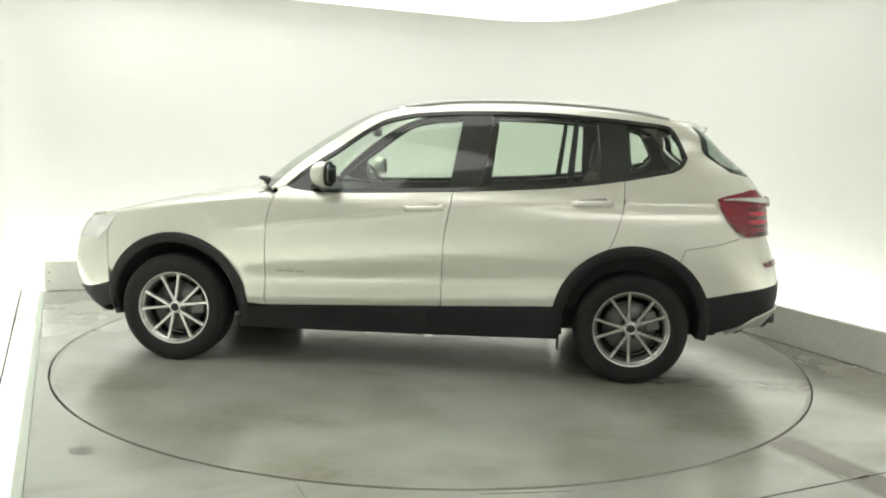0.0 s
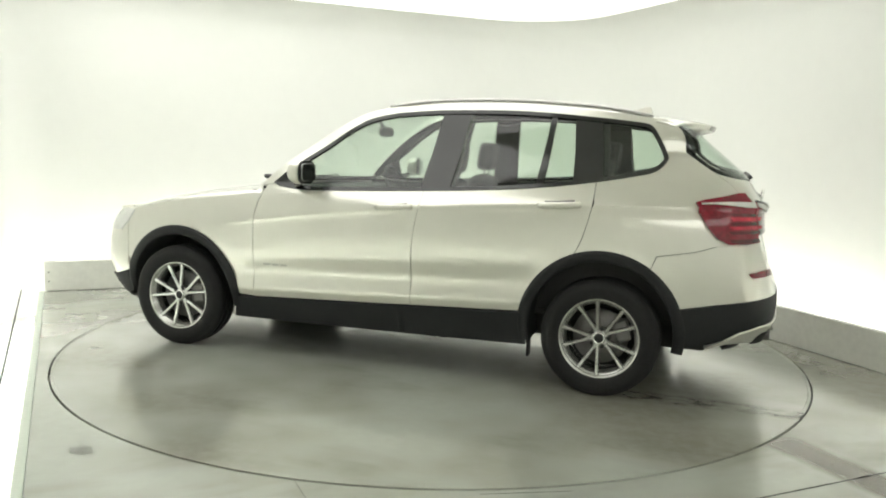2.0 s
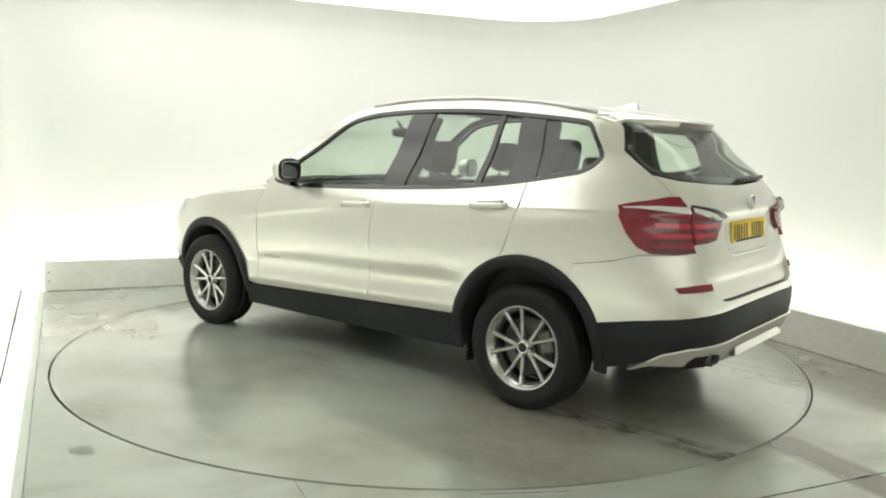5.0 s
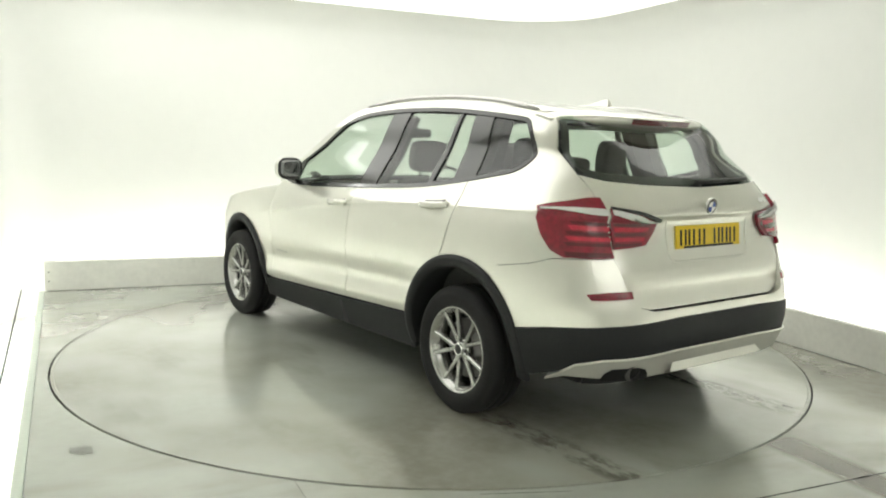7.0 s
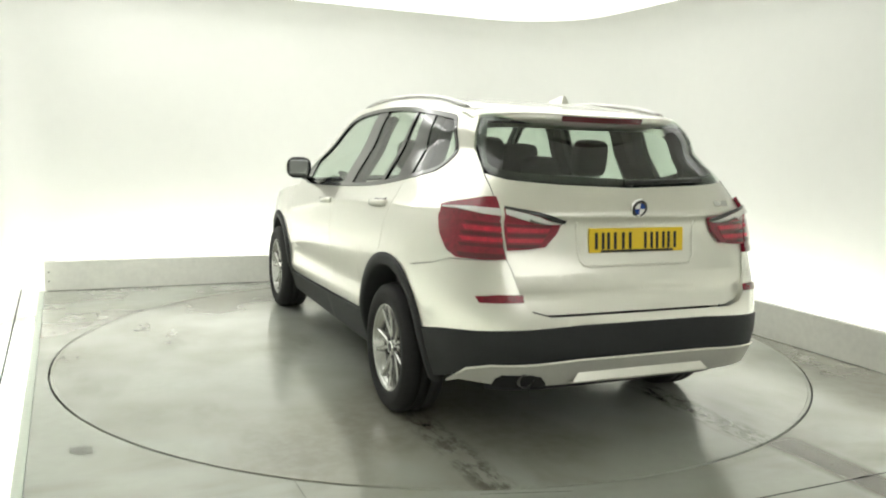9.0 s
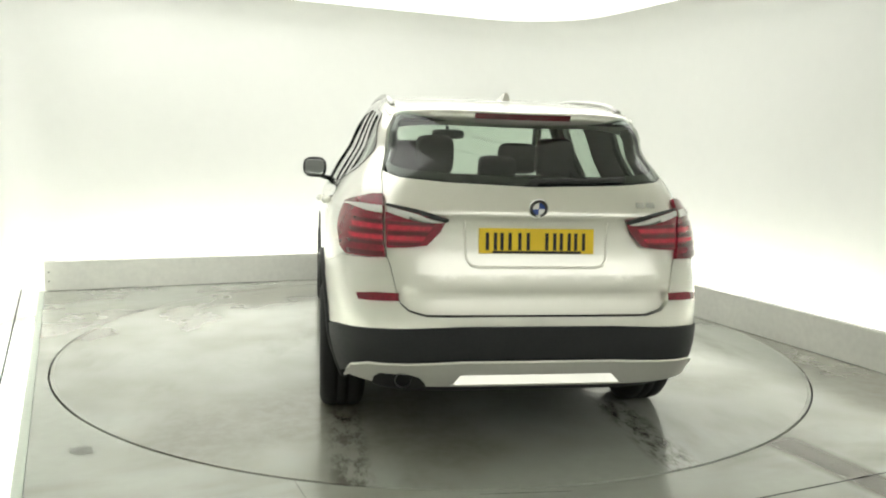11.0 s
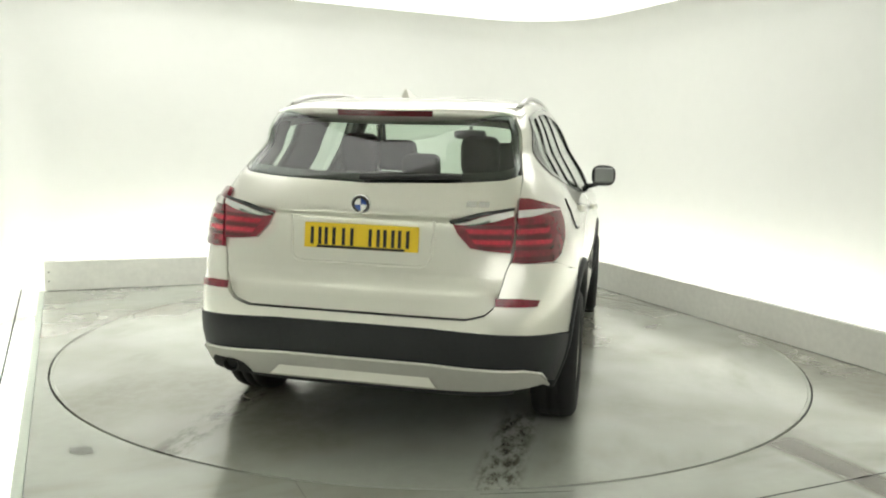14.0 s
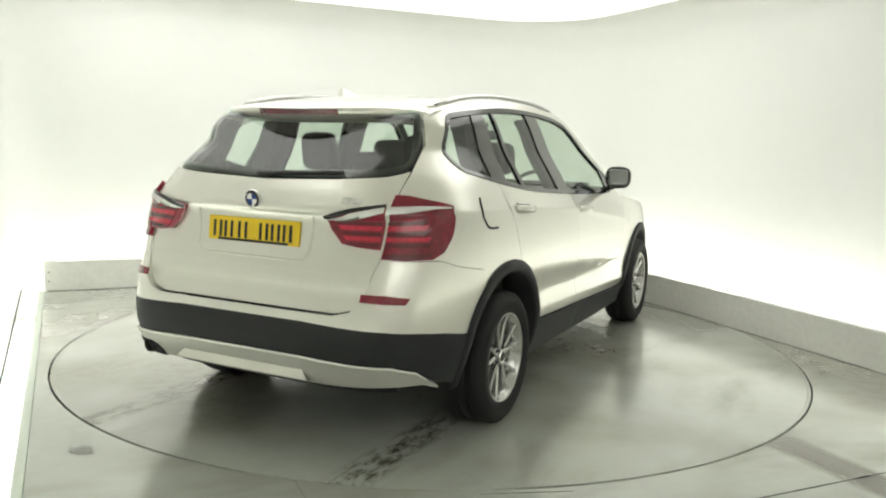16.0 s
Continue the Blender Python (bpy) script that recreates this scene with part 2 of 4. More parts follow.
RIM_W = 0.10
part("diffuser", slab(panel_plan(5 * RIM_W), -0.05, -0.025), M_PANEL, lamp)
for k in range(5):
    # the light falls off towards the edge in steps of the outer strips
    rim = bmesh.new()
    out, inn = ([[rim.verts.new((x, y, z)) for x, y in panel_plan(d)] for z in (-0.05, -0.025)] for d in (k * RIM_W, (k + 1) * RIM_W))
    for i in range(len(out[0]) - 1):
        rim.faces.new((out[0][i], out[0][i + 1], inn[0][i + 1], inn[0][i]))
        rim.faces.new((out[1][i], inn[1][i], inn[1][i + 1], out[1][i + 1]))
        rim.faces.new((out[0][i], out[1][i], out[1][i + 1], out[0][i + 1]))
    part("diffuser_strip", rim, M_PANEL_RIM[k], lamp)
part("backing", slab(panel_plan(0.03), -0.022, -0.003), M_CEIL, lamp)

# second luminous panel over the stand, unseen and added to brighten the near side
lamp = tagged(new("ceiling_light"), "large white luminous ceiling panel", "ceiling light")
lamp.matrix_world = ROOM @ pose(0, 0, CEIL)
fill_plan = [(-2.3, -7.2), (2.3, -7.2), (2.3, -4.7), (-2.3, -4.7)]
part("diffuser", slab(fill_plan, -0.05, -0.025), M_PANEL, lamp)
part("backing", slab([(x * 1.01, y) for x, y in fill_plan], -0.022, -0.003), M_CEIL, lamp)

# ---- the turntable ----
bm = bmesh.new()
bmesh.ops.create_cone(bm, cap_ends=True, segments=160, radius1=RING - 0.004, radius2=RING - 0.004, depth=0.05)
bmesh.ops.translate(bm, verts=bm.verts, vec=(0, 0, -0.025))
turntable = tagged(mesh_object("turntable", bm, M_TABLE), "round grey wet turntable with muddy wheel tracks", "turntable")

bm = bmesh.new()
ring_rows = []
for i in range(160):
    a = 2 * math.pi * i / 160
    ring_rows.append([bm.verts.new((rr * math.cos(a), rr * math.sin(a), zz)) for rr, zz in ((RING - 0.022, 0.001), (RING - 0.020, 0.003), (RING - 0.005, 0.003), (RING - 0.0035, -0.02))])
for i in range(160):
    p, q = ring_rows[i], ring_rows[(i + 1) % 160]
    for k in range(3):
        bm.faces.new((p[k], q[k], q[k + 1], p[k + 1]))
bmesh.ops.recalc_face_normals(bm, faces=bm.faces)
part("edge_band", bm, M_TABLE, turntable)


# ---- the car's skin: a rounded plan whose width and ends change with height ----
def curve(z, knots):
    """A smooth line through (position, value) knots."""
    if z <= knots[0][0]:
        return knots[0][1]
    if z >= knots[-1][0]:
        return knots[-1][1]
    for i in range(len(knots) - 1):
        a, b = knots[i], knots[i + 1]
        if z <= b[0]:
            d = (b[1] - a[1]) / (b[0] - a[0])
            da = d if i == 0 else (b[1] - knots[i - 1][1]) / (b[0] - knots[i - 1][0])
            db = d if i + 2 == len(knots) else (knots[i + 2][1] - a[1]) / (knots[i + 2][0] - a[0])
            h = b[0] - a[0]
            t = (z - a[0]) / h
            return (a[1] * (2 * t**3 - 3 * t * t + 1) + da * h * (t**3 - 2 * t * t + t)
                    + b[1] * (3 * t * t - 2 * t**3) + db * h * (t**3 - t * t))


WIDTH = ((0.15, 0.82), (0.30, 0.875), (0.45, 0.915), (0.62, 0.925), (0.80, 0.93), (0.92, 0.925), (1.00, 0.915), (1.05, 0.895),
         (1.10, 0.865), (1.22, 0.805), (1.36, 0.725), (1.50, 0.670), (1.60, 0.618), (1.68, 0.57))
REAR = ((0.20, 2.15), (0.33, 2.27), (0.48, 2.33), (0.60, 2.335), (0.68, 2.322), (0.785, 2.285),
        (0.90, 2.245), (1.00, 2.225), (1.06, 2.225), (1.085, 2.238), (1.105, 2.234), (1.15, 2.205), (1.20, 2.172), (1.25, 2.132), (1.37, 1.99), (1.49, 1.85), (1.58, 1.75), (1.68, 1.66))
INSET = ((0.60, 0.024), (0.70, 0.024), (0.745, 0.020), (0.778, 0.008), (0.80, 0.004), (0.83, 0.0))
NOSE = ((0.20, 2.02), (0.32, 2.16), (0.50, 2.235), (0.62, 2.235), (0.74, 2.20), (0.82, 2.15), (0.92, 2.06), (1.02, 1.95), (1.70, 1.95))
MID = -0.2


def square(z):
    """How square the plan's corners are: more so towards the roof."""
    k = max(0.0, min(1.0, (z - 1.36) / 0.14))
    return 6.0 + 4.0 * k * k * (3 - 2 * k)


def side_y(x, z):
    """Half width of the skin at x and z."""
    w = curve(z, WIDTH)
    end = curve(z, REAR) + MID if x < MID else curve(z, NOSE) - MID
    k = min(1.0, abs(x - MID) / end)
    n = square(z)
    return w * (1 - k**n) ** (1 / n)


def rear_x(y, z):
    """Where the rear of the skin lies at y and z."""
    w = curve(z, WIDTH)
    k = min(1.0, abs(y) / w)
    n = square(z)
    return MID - (curve(z, REAR) + MID) * (1 - k**n) ** (1 / n)


def nose_x(y, z):
    w = curve(z, WIDTH)
    k = min(1.0, abs(y) / w)
    n = square(z)
    return MID + (curve(z, NOSE) - MID) * (1 - k**n) ** (1 / n)


CREASE = ((-1.86, 1.088), (-1.146, 1.066), (-0.32, 1.010), (0.5, 0.915), (0.94, 0.848))


def detail(x, z):
    """Shoulder crease, the hollow above the sill and the soft belt edge, as an offset of the flank."""
    fade = max(0.0, min(1.0, (x + 2.0) / 0.2)) * max(0.0, min(1.0, (1.05 - x) / 0.25))
    d = z - curve(x, CREASE)
    ridge = 0.010 * math.exp(-d / 0.09) if d > 0 else 0.010 * math.exp(d / 0.020)
    mid = max(0.0, min(1.0, (1.1 - abs(x)) / 0.25))
    low = z - 0.406 + 0.0421 * x
    hollow = -0.016 * math.exp(-(((low - 0.165) / 0.075) ** 2)) + 0.010 * math.exp(-(((low - 0.05) / 0.035) ** 2))
    return ridge * fade + hollow * mid


def skin_side(x, z):
    return Vector((x, side_y(x, z) + detail(x, z), z))


def skin_end(sign, ends):
    """The skin round the rear (sign -1) or nose (+1), by the way along it from the middle and the height."""
    def place(s, z):
        w, end = curve(z, WIDTH), curve(z, ends)
        ln = end - sign * MID
        n = square(z)
        target = abs(s)
        lo, hi = 0.0, math.pi / 2
        for _ in range(34):
            a = (lo + hi) / 2
            y = w * math.sin(a) ** (2 / n)
            x = ln * math.cos(a) ** (2 / n)
            if y + ln - x < target:
                lo = a
            else:
                hi = a
        px = sign * (x + sign * MID)
        dy = detail(px, z) * (y / w) ** 6
        return Vector((px, math.copysign(y + dy, s), z))
    return place


skin_rear = skin_end(-1, REAR)
skin_nose = skin_end(1, NOSE)


def skin_gate(s, z):
    """The tailgate's lower edge is tucked in behind the bumper."""
    p = skin_rear(s, z)
    p.x += curve(z, INSET)
    return p



def rx(x, z):
    """Way along the rear skin to the flank's point at x."""
    return (side_y(x, z) + curve(z, REAR) + x, z)


def ry(y, z):
    return (math.copysign(abs(y) + curve(z, REAR) + rear_x(y, z), y), z)


def nx(x, z):
    return (side_y(x, z) + curve(z, NOSE) - x, z)


def ny(y, z):
    return (math.copysign(abs(y) + curve(z, NOSE) - nose_x(y, z), y), z)


def inside(p, poly):
    c = False
    for i in range(len(poly)):
        a, b = poly[i], poly[i - 1]
        if (a[1] > p[1]) != (b[1] > p[1]) and p[0] < (b[0] - a[0]) * (p[1] - a[1]) / (b[1] - a[1]) + a[0]:
            c = not c
    return c


def dense(poly, step, closed=True):
    out = []
    n = len(poly)
    for i in range(n if closed else n - 1):
        a, b = poly[i], poly[(i + 1) % n]
        k = max(1, int(math.hypot(b[0] - a[0], b[1] - a[1]) / step + 0.5))
        out += [(a[0] + (b[0] - a[0]) * j / k, a[1] + (b[1] - a[1]) * j / k) for j in range(k)]
    return out if closed else out + [poly[-1]]


def rounded(pts, per=4):
    """A smooth open line through the points."""
    out = []
    for i in range(len(pts) - 1):
        p0, p1, p2, p3 = pts[max(0, i - 1)], pts[i], pts[i + 1], pts[min(len(pts) - 1, i + 2)]
        for j in range(per):
            t = j / per
            out.append(tuple(0.5 * (2 * p1[k] + (p2[k] - p0[k]) * t + (2 * p0[k] - 5 * p1[k] + 4 * p2[k] - p3[k]) * t * t
                                    + (3 * p1[k] - p0[k] - 3 * p2[k] + p3[k]) * t**3) for k in range(2)))
    return out + [pts[-1]]


def shrink(poly, d):
    area = sum(poly[i - 1][0] * poly[i][1] - poly[i][0] * poly[i - 1][1] for i in range(len(poly)))
    sg = 1 if area > 0 else -1
    out = []
    n = len(poly)
    for i in range(n):
        a, b, c = poly[i - 1], poly[i], poly[(i + 1) % n]
        e1, e2 = Vector((b[0] - a[0], b[1] - a[1])), Vector((c[0] - b[0], c[1] - b[1]))
        n1, n2 = Vector((-e1.y, e1.x)).normalized() * sg, Vector((-e2.y, e2.x)).normalized() * sg
        m = n1 + n2
        m = m.normalized() / max(0.5, math.sqrt(max(0.01, (1 + n1.dot(n2)) / 2))) if m.length > 1e-6 else n1
        out.append((b[0] + m.x * d, b[1] + m.y * d))
    return out


def skin_normal(surf, a, z, p):
    n = (surf(a + 0.004, z) - surf(a - 0.004, z)).cross(surf(a, z + 0.004) - surf(a, z - 0.004))
    n.normalize()
    return -n if n.dot(Vector((p.x - MID, 2.2 * p.y, 0))) < 0 else n


def skin_point(surf, a, z, off):
    p = surf(a, z)
    return p + skin_normal(surf, a, z, p) * off if off else p


def panel(name, outline, mat, parent, surf=skin_side, side=1, off=0.0, flange=0.018, gap=0.002, step=0.05, label="", along=0.03):
    """A sheet cut to an outline drawn on the skin, with edges turned inwards. side -1 mirrors it to the car's right."""
    from mathutils.geometry import delaunay_2d_cdt
    poly = [p for i, p in enumerate(outline) if math.hypot(p[0] - outline[i - 1][0], p[1] - outline[i - 1][1]) > 1e-4]
    poly = shrink(dense(poly, along), gap)
    n = len(poly)
    xs, zs = [p[0] for p in poly], [p[1] for p in poly]
    pts = []
    core = shrink(poly, 0.009 if surf in (skin_rear, skin_gate) else 0.017)
    i = math.floor(min(xs) / step)
    while i * step < max(xs):
        j = math.floor(min(zs) / step)
        while j * step < max(zs):
            pts.append(((i + 0.5 * (j % 2)) * step, j * step))
            j += 1
        i += 1
    if surf is skin_side and step <= 0.05:
        k = min(xs)
        while k < max(xs):
            if -1.9 < k < 1.0:
                zc = curve(k, CREASE)
                pts = [p for p in pts if abs(p[0] - k) > 0.021 or abs(p[1] - zc) > 0.06]
                pts += [(k, zc + d) for d in (-0.05, -0.028, -0.016, -0.007, 0, 0.012, 0.03, 0.055)]
                if abs(k) < 1.12:
                    pts = [p for p in pts if abs(p[0] - k) > 0.021 or p[1] > 0.66]
                    pts += [(k, 0.406 - 0.0421 * k + q) for q in (0.024, 0.038, 0.05, 0.065, 0.085, 0.105, 0.13, 0.155, 0.18, 0.21, 0.24)]
            k += 0.042
    if surf in (skin_rear, skin_gate):
        pts = [p for p in pts if min(abs(p[1] - q) for q in (0.70, 0.75, 0.80, 1.085)) > 0.035]
        k = math.floor(min(xs) / 0.05) * 0.05
        while k < max(xs):
            pts += [(k, q) for q in (0.645, 0.665, 0.69, 0.72, 0.745, 0.762, 0.78, 0.80, 0.825, 1.045, 1.056, 1.064, 1.072, 1.079, 1.086, 1.097, 1.115)]
            k += 0.05
    pts = [p for p in pts if inside(p, poly) and inside(p, core)]
    res = delaunay_2d_cdt([Vector(p) for p in poly + pts], [(i, (i + 1) % n) for i in range(n)], [], 0, 1e-5)
    vs = [(v.x, v.y) for v in res[0]]
    bm = bmesh.new()
    made, normals = [], {}
    for a, z in vs:
        p = surf(a, z)
        nrm = skin_normal(surf, a, z, p)
        made.append(bm.verts.new(p + nrm * off))
        normals[made[-1]] = nrm
    for f in res[2]:
        c = [sum(vs[i][k] for i in f) / len(f) for k in (0, 1)]
        if inside(c, poly):
            try:
                bm.faces.new([made[i] for i in f])
            except ValueError:
                pass
    for f in bm.faces:
        f.normal_update()
        c = f.calc_center_median()
        if f.normal.dot(Vector((c.x - MID, 2.2 * c.y, 0))) < 0:
            f.normal_flip()
        f.smooth = True
    if flange:
        ring = [skin_point(surf, a, z, off) for a, z in poly]
        deep = [skin_point(surf, a, z, off - flange) for a, z in poly]
        r1, r2 = [bm.verts.new(p) for p in ring], [bm.verts.new(p) for p in deep]
        for i in range(n):
            j = (i + 1) % n
            bm.faces.new((r1[i], r1[j], r2[j], r2[i]))
    for v in [v for v in bm.verts if not v.link_faces]:
        bm.verts.remove(v)
    shade = [normals.get(v, Vector((0, 0, 0))) * 1.0 for v in bm.verts]
    if side < 0:
        shade = [Vector((q.x, -q.y, q.z)) for q in shade]
        for v in bm.verts:
            v.co.y = -v.co.y
        bmesh.ops.reverse_faces(bm, faces=bm.faces)
    ob = part(name, bm, mat, parent, label)
    ob.data.normals_split_custom_set_from_vertices(shade)
    return ob


def grid_sheet(rows, thick=0.0, flip=False):
    """A smooth sheet through rows of points; thick gives it a second face below."""
    bm = bmesh.new()
    vs = [[bm.verts.new(p) for p in r] for r in rows]
    for a, b in zip(vs, vs[1:]):
        for i in range(len(a) - 1):
            q = (a[i], a[i + 1], b[i + 1], b[i])
            f = bm.faces.new(q[::-1] if flip else q)
            f.smooth = True
    if thick:
        edge = [e for e in bm.edges if e.is_boundary]
        ex = bmesh.ops.extrude_edge_only(bm, edges=edge)["geom"]
        for v in ex:
            if isinstance(v, bmesh.types.BMVert):
                v.co.z -= thick
    return bm


def lathe(profile, segments=48, smooth=True):
    """Turns (radius, y) points round the y axis."""
    bm = bmesh.new()
    rings = []
    for r, y in profile:
        rings.append([bm.verts.new((r * math.cos(2 * math.pi * i / segments), y, r * math.sin(2 * math.pi * i / segments))) for i in range(segments)])
    for a, b in zip(rings, rings[1:]):
        for i in range(segments):
            j = (i + 1) % segments
            f = bm.faces.new((a[i], a[j], b[j], b[i]))
            f.smooth = smooth
    bmesh.ops.recalc_face_normals(bm, faces=bm.faces)
    return bm


def tube(points, radius, segs=10, flat=1.0):
    """A round bar through the points, capped."""
    bm = bmesh.new()
    rings = []
    pts = [Vector(p) for p in points]
    for i, p in enumerate(pts):
        d = (pts[min(i + 1, len(pts) - 1)] - pts[max(i - 1, 0)]).normalized()
        a = d.cross(Vector((0, 0, 1)))
        a = Vector((0, 1, 0)) if a.length < 1e-3 else a.normalized()
        b = a.cross(d)
        rings.append([bm.verts.new(p + radius * (math.cos(2 * math.pi * k / segs) * a + flat * math.sin(2 * math.pi * k / segs) * b)) for k in range(segs)])
    for r, q in zip(rings, rings[1:]):
        for k in range(segs):
            f = bm.faces.new((r[k], r[(k + 1) % segs], q[(k + 1) % segs], q[k]))
            f.smooth = True
    bm.faces.new(rings[0])
    bm.faces.new(rings[-1])
    bmesh.ops.recalc_face_normals(bm, faces=bm.faces)
    return bm


def soft_box(size, m, power=4.0, n=10):
    """A cushion: a box with strongly rounded sides."""
    bm = bmesh.new()
    bmesh.ops.create_cube(bm, size=2.0)
    bmesh.ops.subdivide_edges(bm, edges=bm.edges, cuts=n, use_grid_fill=True)
    for v in bm.verts:
        p = v.co
        r = (abs(p.x) ** power + abs(p.y) ** power + abs(p.z) ** power) ** (1 / power)
        p = p / r
        v.co = m @ Vector((p.x * size[0] / 2, p.y * size[1] / 2, p.z * size[2] / 2))
    for f in bm.faces:
        f.smooth = True
    return bm


# ---- car materials ----
def glass_material(name, tint):
    mat = bpy.data.materials.new(name)
    mat.use_nodes = True
    nodes, link = links(mat)
    nodes.remove(nodes["Principled BSDF"])
    clear = nodes.new("ShaderNodeBsdfTransparent")
    clear.inputs[0].default_value = (*tint, 1)
    gloss = nodes.new("ShaderNodeBsdfGlossy")
    gloss.inputs["Roughness"].default_value = 0.02
    face = nodes.new("ShaderNodeLayerWeight")
    face.inputs["Blend"].default_value = 0.5
    power = nodes.new("ShaderNodeMath")
    power.operation = "POWER"
    link.new(face.outputs["Facing"], power.inputs[0])
    power.inputs[1].default_value = 5
    fres = nodes.new("ShaderNodeMath")
    fres.operation = "MULTIPLY_ADD"
    link.new(power.outputs[0], fres.inputs[0])
    fres.inputs[1].default_value, fres.inputs[2].default_value = 0.9, 0.08
    mix = nodes.new("ShaderNodeMixShader")
    link.new(fres.outputs[0], mix.inputs[0])
    link.new(clear.outputs[0], mix.inputs[1])
    link.new(gloss.outputs[0], mix.inputs[2])
    link.new(mix.outputs[0], nodes["Material Output"].inputs["Surface"])
    return mat


M_PAINT = material("pale_silver_paint", (0.74, 0.735, 0.668), 0.28, 0.70, vary=0.02, scale=3, coat=1.0)
M_BLACK = material("black_gloss_trim", (0.010, 0.011, 0.011), 0.12, vary=0.1, spec=0.5, coat=0.5)
M_CLAD = material("dark_grey_plastic", (0.022, 0.023, 0.024), 0.55, vary=0.15, scale=20, bump=0.1, bump_scale=400, spec=0.25)
M_RUBBER = material("black_rubber", (0.014, 0.014, 0.014), 0.7, vary=0.2, scale=14, bump=0.1, bump_scale=150, spec=0.3)
M_ALLOY = material("silver_alloy", (0.46, 0.46, 0.445), 0.20, 0.9, vary=0.05, scale=12)
M_STEEL = material("brake_steel", (0.16, 0.155, 0.15), 0.42, 0.9, vary=0.2, scale=30)
M_SILVER = material("satin_silver_plastic", (0.47, 0.465, 0.43), 0.38, 0.35, vary=0.04)
M_CHROME = material("chrome", (0.75, 0.75, 0.74), 0.08, 1.0, vary=0.02)
M_RED = material("red_lamp_glass", (0.21, 0.006, 0.020), 0.15, vary=0.5, scale=9, coat=0.6)
M_REDDARK = material("dark_red_lamp_rib", (0.11, 0.004, 0.012), 0.2, vary=0.3, scale=12, coat=0.6)
M_REDLIT = material("bright_red_lamp_bar", (0.55, 0.016, 0.045), 0.15, vary=0.35, scale=10, coat=0.6)
M_WHITE_LENS = material("clear_lamp_strip", (0.72, 0.70, 0.68), 0.12, vary=0.05, coat=1.0)
M_YELLOW = material("yellow_plate", (0.80, 0.56, 0.02), 0.4, vary=0.03, scale=20)
M_INK = material("black_ink", (0.012, 0.012, 0.012), 0.5)
M_BLUE = material("blue_enamel", (0.02, 0.06, 0.28), 0.2, coat=1.0)
M_WHITE = material("white_enamel", (0.8, 0.8, 0.8), 0.2, coat=1.0)
M_SEAT = material("dark_seat_leather", (0.022, 0.0215, 0.020), 0.6, vary=0.15, scale=10)
M_CABIN = material("dark_cabin_lining", (0.03, 0.03, 0.029), 0.75, vary=0.1)
M_HEADLINER = material("grey_headliner", (0.22, 0.22, 0.20), 0.9, vary=0.05)
M_GLASS = glass_material("pale_green_glass", (0.76, 0.84, 0.77))
M_GLASS_REAR = glass_material("grey_green_glass", (0.74, 0.82, 0.76))
M_MIRROR = material("dark_mirror_glass", (0.30, 0.31, 0.31), 0.03, 1.0, vary=0.02)
M_LAMP_GLASS = material("headlamp_glass", (0.74, 0.75, 0.73), 0.06, vary=0.05, coat=1.0)

car = tagged(new("car"), "pale silver five-door off-road estate car parked on the turntable", "car")

# ---- outlines on the flank (x forward, z up) ----
DLO_FRONT = rounded([(0.707, 1.115), (0.588, 1.221), (0.41, 1.346), (0.247, 1.463), (0.113, 1.535), (-0.062, 1.572)], 3)
DLO_TOP = rounded([(-0.062, 1.572), (-0.344, 1.592), (-0.694, 1.597), (-0.971, 1.589), (-1.315, 1.563), (-1.54, 1.54)], 3)
DLO_REAR = rounded([(-1.54, 1.54), (-1.60, 1.525), (-1.645, 1.47), (-1.70, 1.365), (-1.70, 1.33), (-1.666, 1.285), (-1.613, 1.256)], 3)
DLO_LOW = rounded([(-1.613, 1.256), (-1.344, 1.203), (-0.98, 1.152), (-0.647, 1.126), (-0.31, 1.107), (0.03, 1.091), (0.305, 1.082), (0.514, 1.080), (0.658, 1.095)], 3)
DLO = DLO_FRONT[:-1] + DLO_TOP[:-1] + DLO_REAR[:-1] + DLO_LOW
GAP_FRONT = rounded([(0.741, 1.104), (0.791, 0.985), (0.815, 0.865), (0.824, 0.60), (0.826, 0.371)], 3)
GAP_MID = rounded([(-0.318, 1.107), (-0.306, 1.024), (-0.275, 0.839), (-0.266, 0.62), (-0.266, 0.416)], 3)
GAP_REAR = rounded([(-1.33, 1.201), (-1.322, 1.058), (-1.298, 0.944), (-1.265, 0.844), (-1.235, 0.79)], 3)


def arc(cx, cz, r, a0, a1, n=14, rz=None):
    rz = rz or r
    return [(cx + r * math.cos(radians(a0 + (a1 - a0) * i / n)), cz + rz * math.sin(radians(a0 + (a1 - a0) * i / n))) for i in range(n + 1)]


FC, RC = (1.405, 0.335), (-1.395, 0.36)
ARCH_R = 0.462


def belt(x):
    return curve(x, tuple(sorted((p[0], p[1]) for p in DLO_LOW)))


def arch_angle(x, z, c):
    return math.degrees(math.atan2(z - c[1], x - c[0]))


# hood: its edge is also the fender's top edge
HOOD = ((0.70, 1.12), (0.95, 1.085), (1.2, 1.055), (1.6, 0.995), (1.9, 0.925), (2.08, 0.865), (2.25, 0.82))


def hood_point(v, t):
    xf = nose_x(v * 0.735, 0.84) - 0.02
    xr = 0.76 + 0.24 * (1 - v * v)
    x = xf + (xr - xf) * t
    drop = 0.055 * min(1.0, t * 5)
    z = curve(x, HOOD) - drop * abs(v) ** 3.5
    ye = side_y(x, curve(x, HOOD) - drop) - 0.003
    if t < 0.2:
        ye = 0.735 + (ye - 0.735) * t * 5
    return Vector((x, v * ye, z))


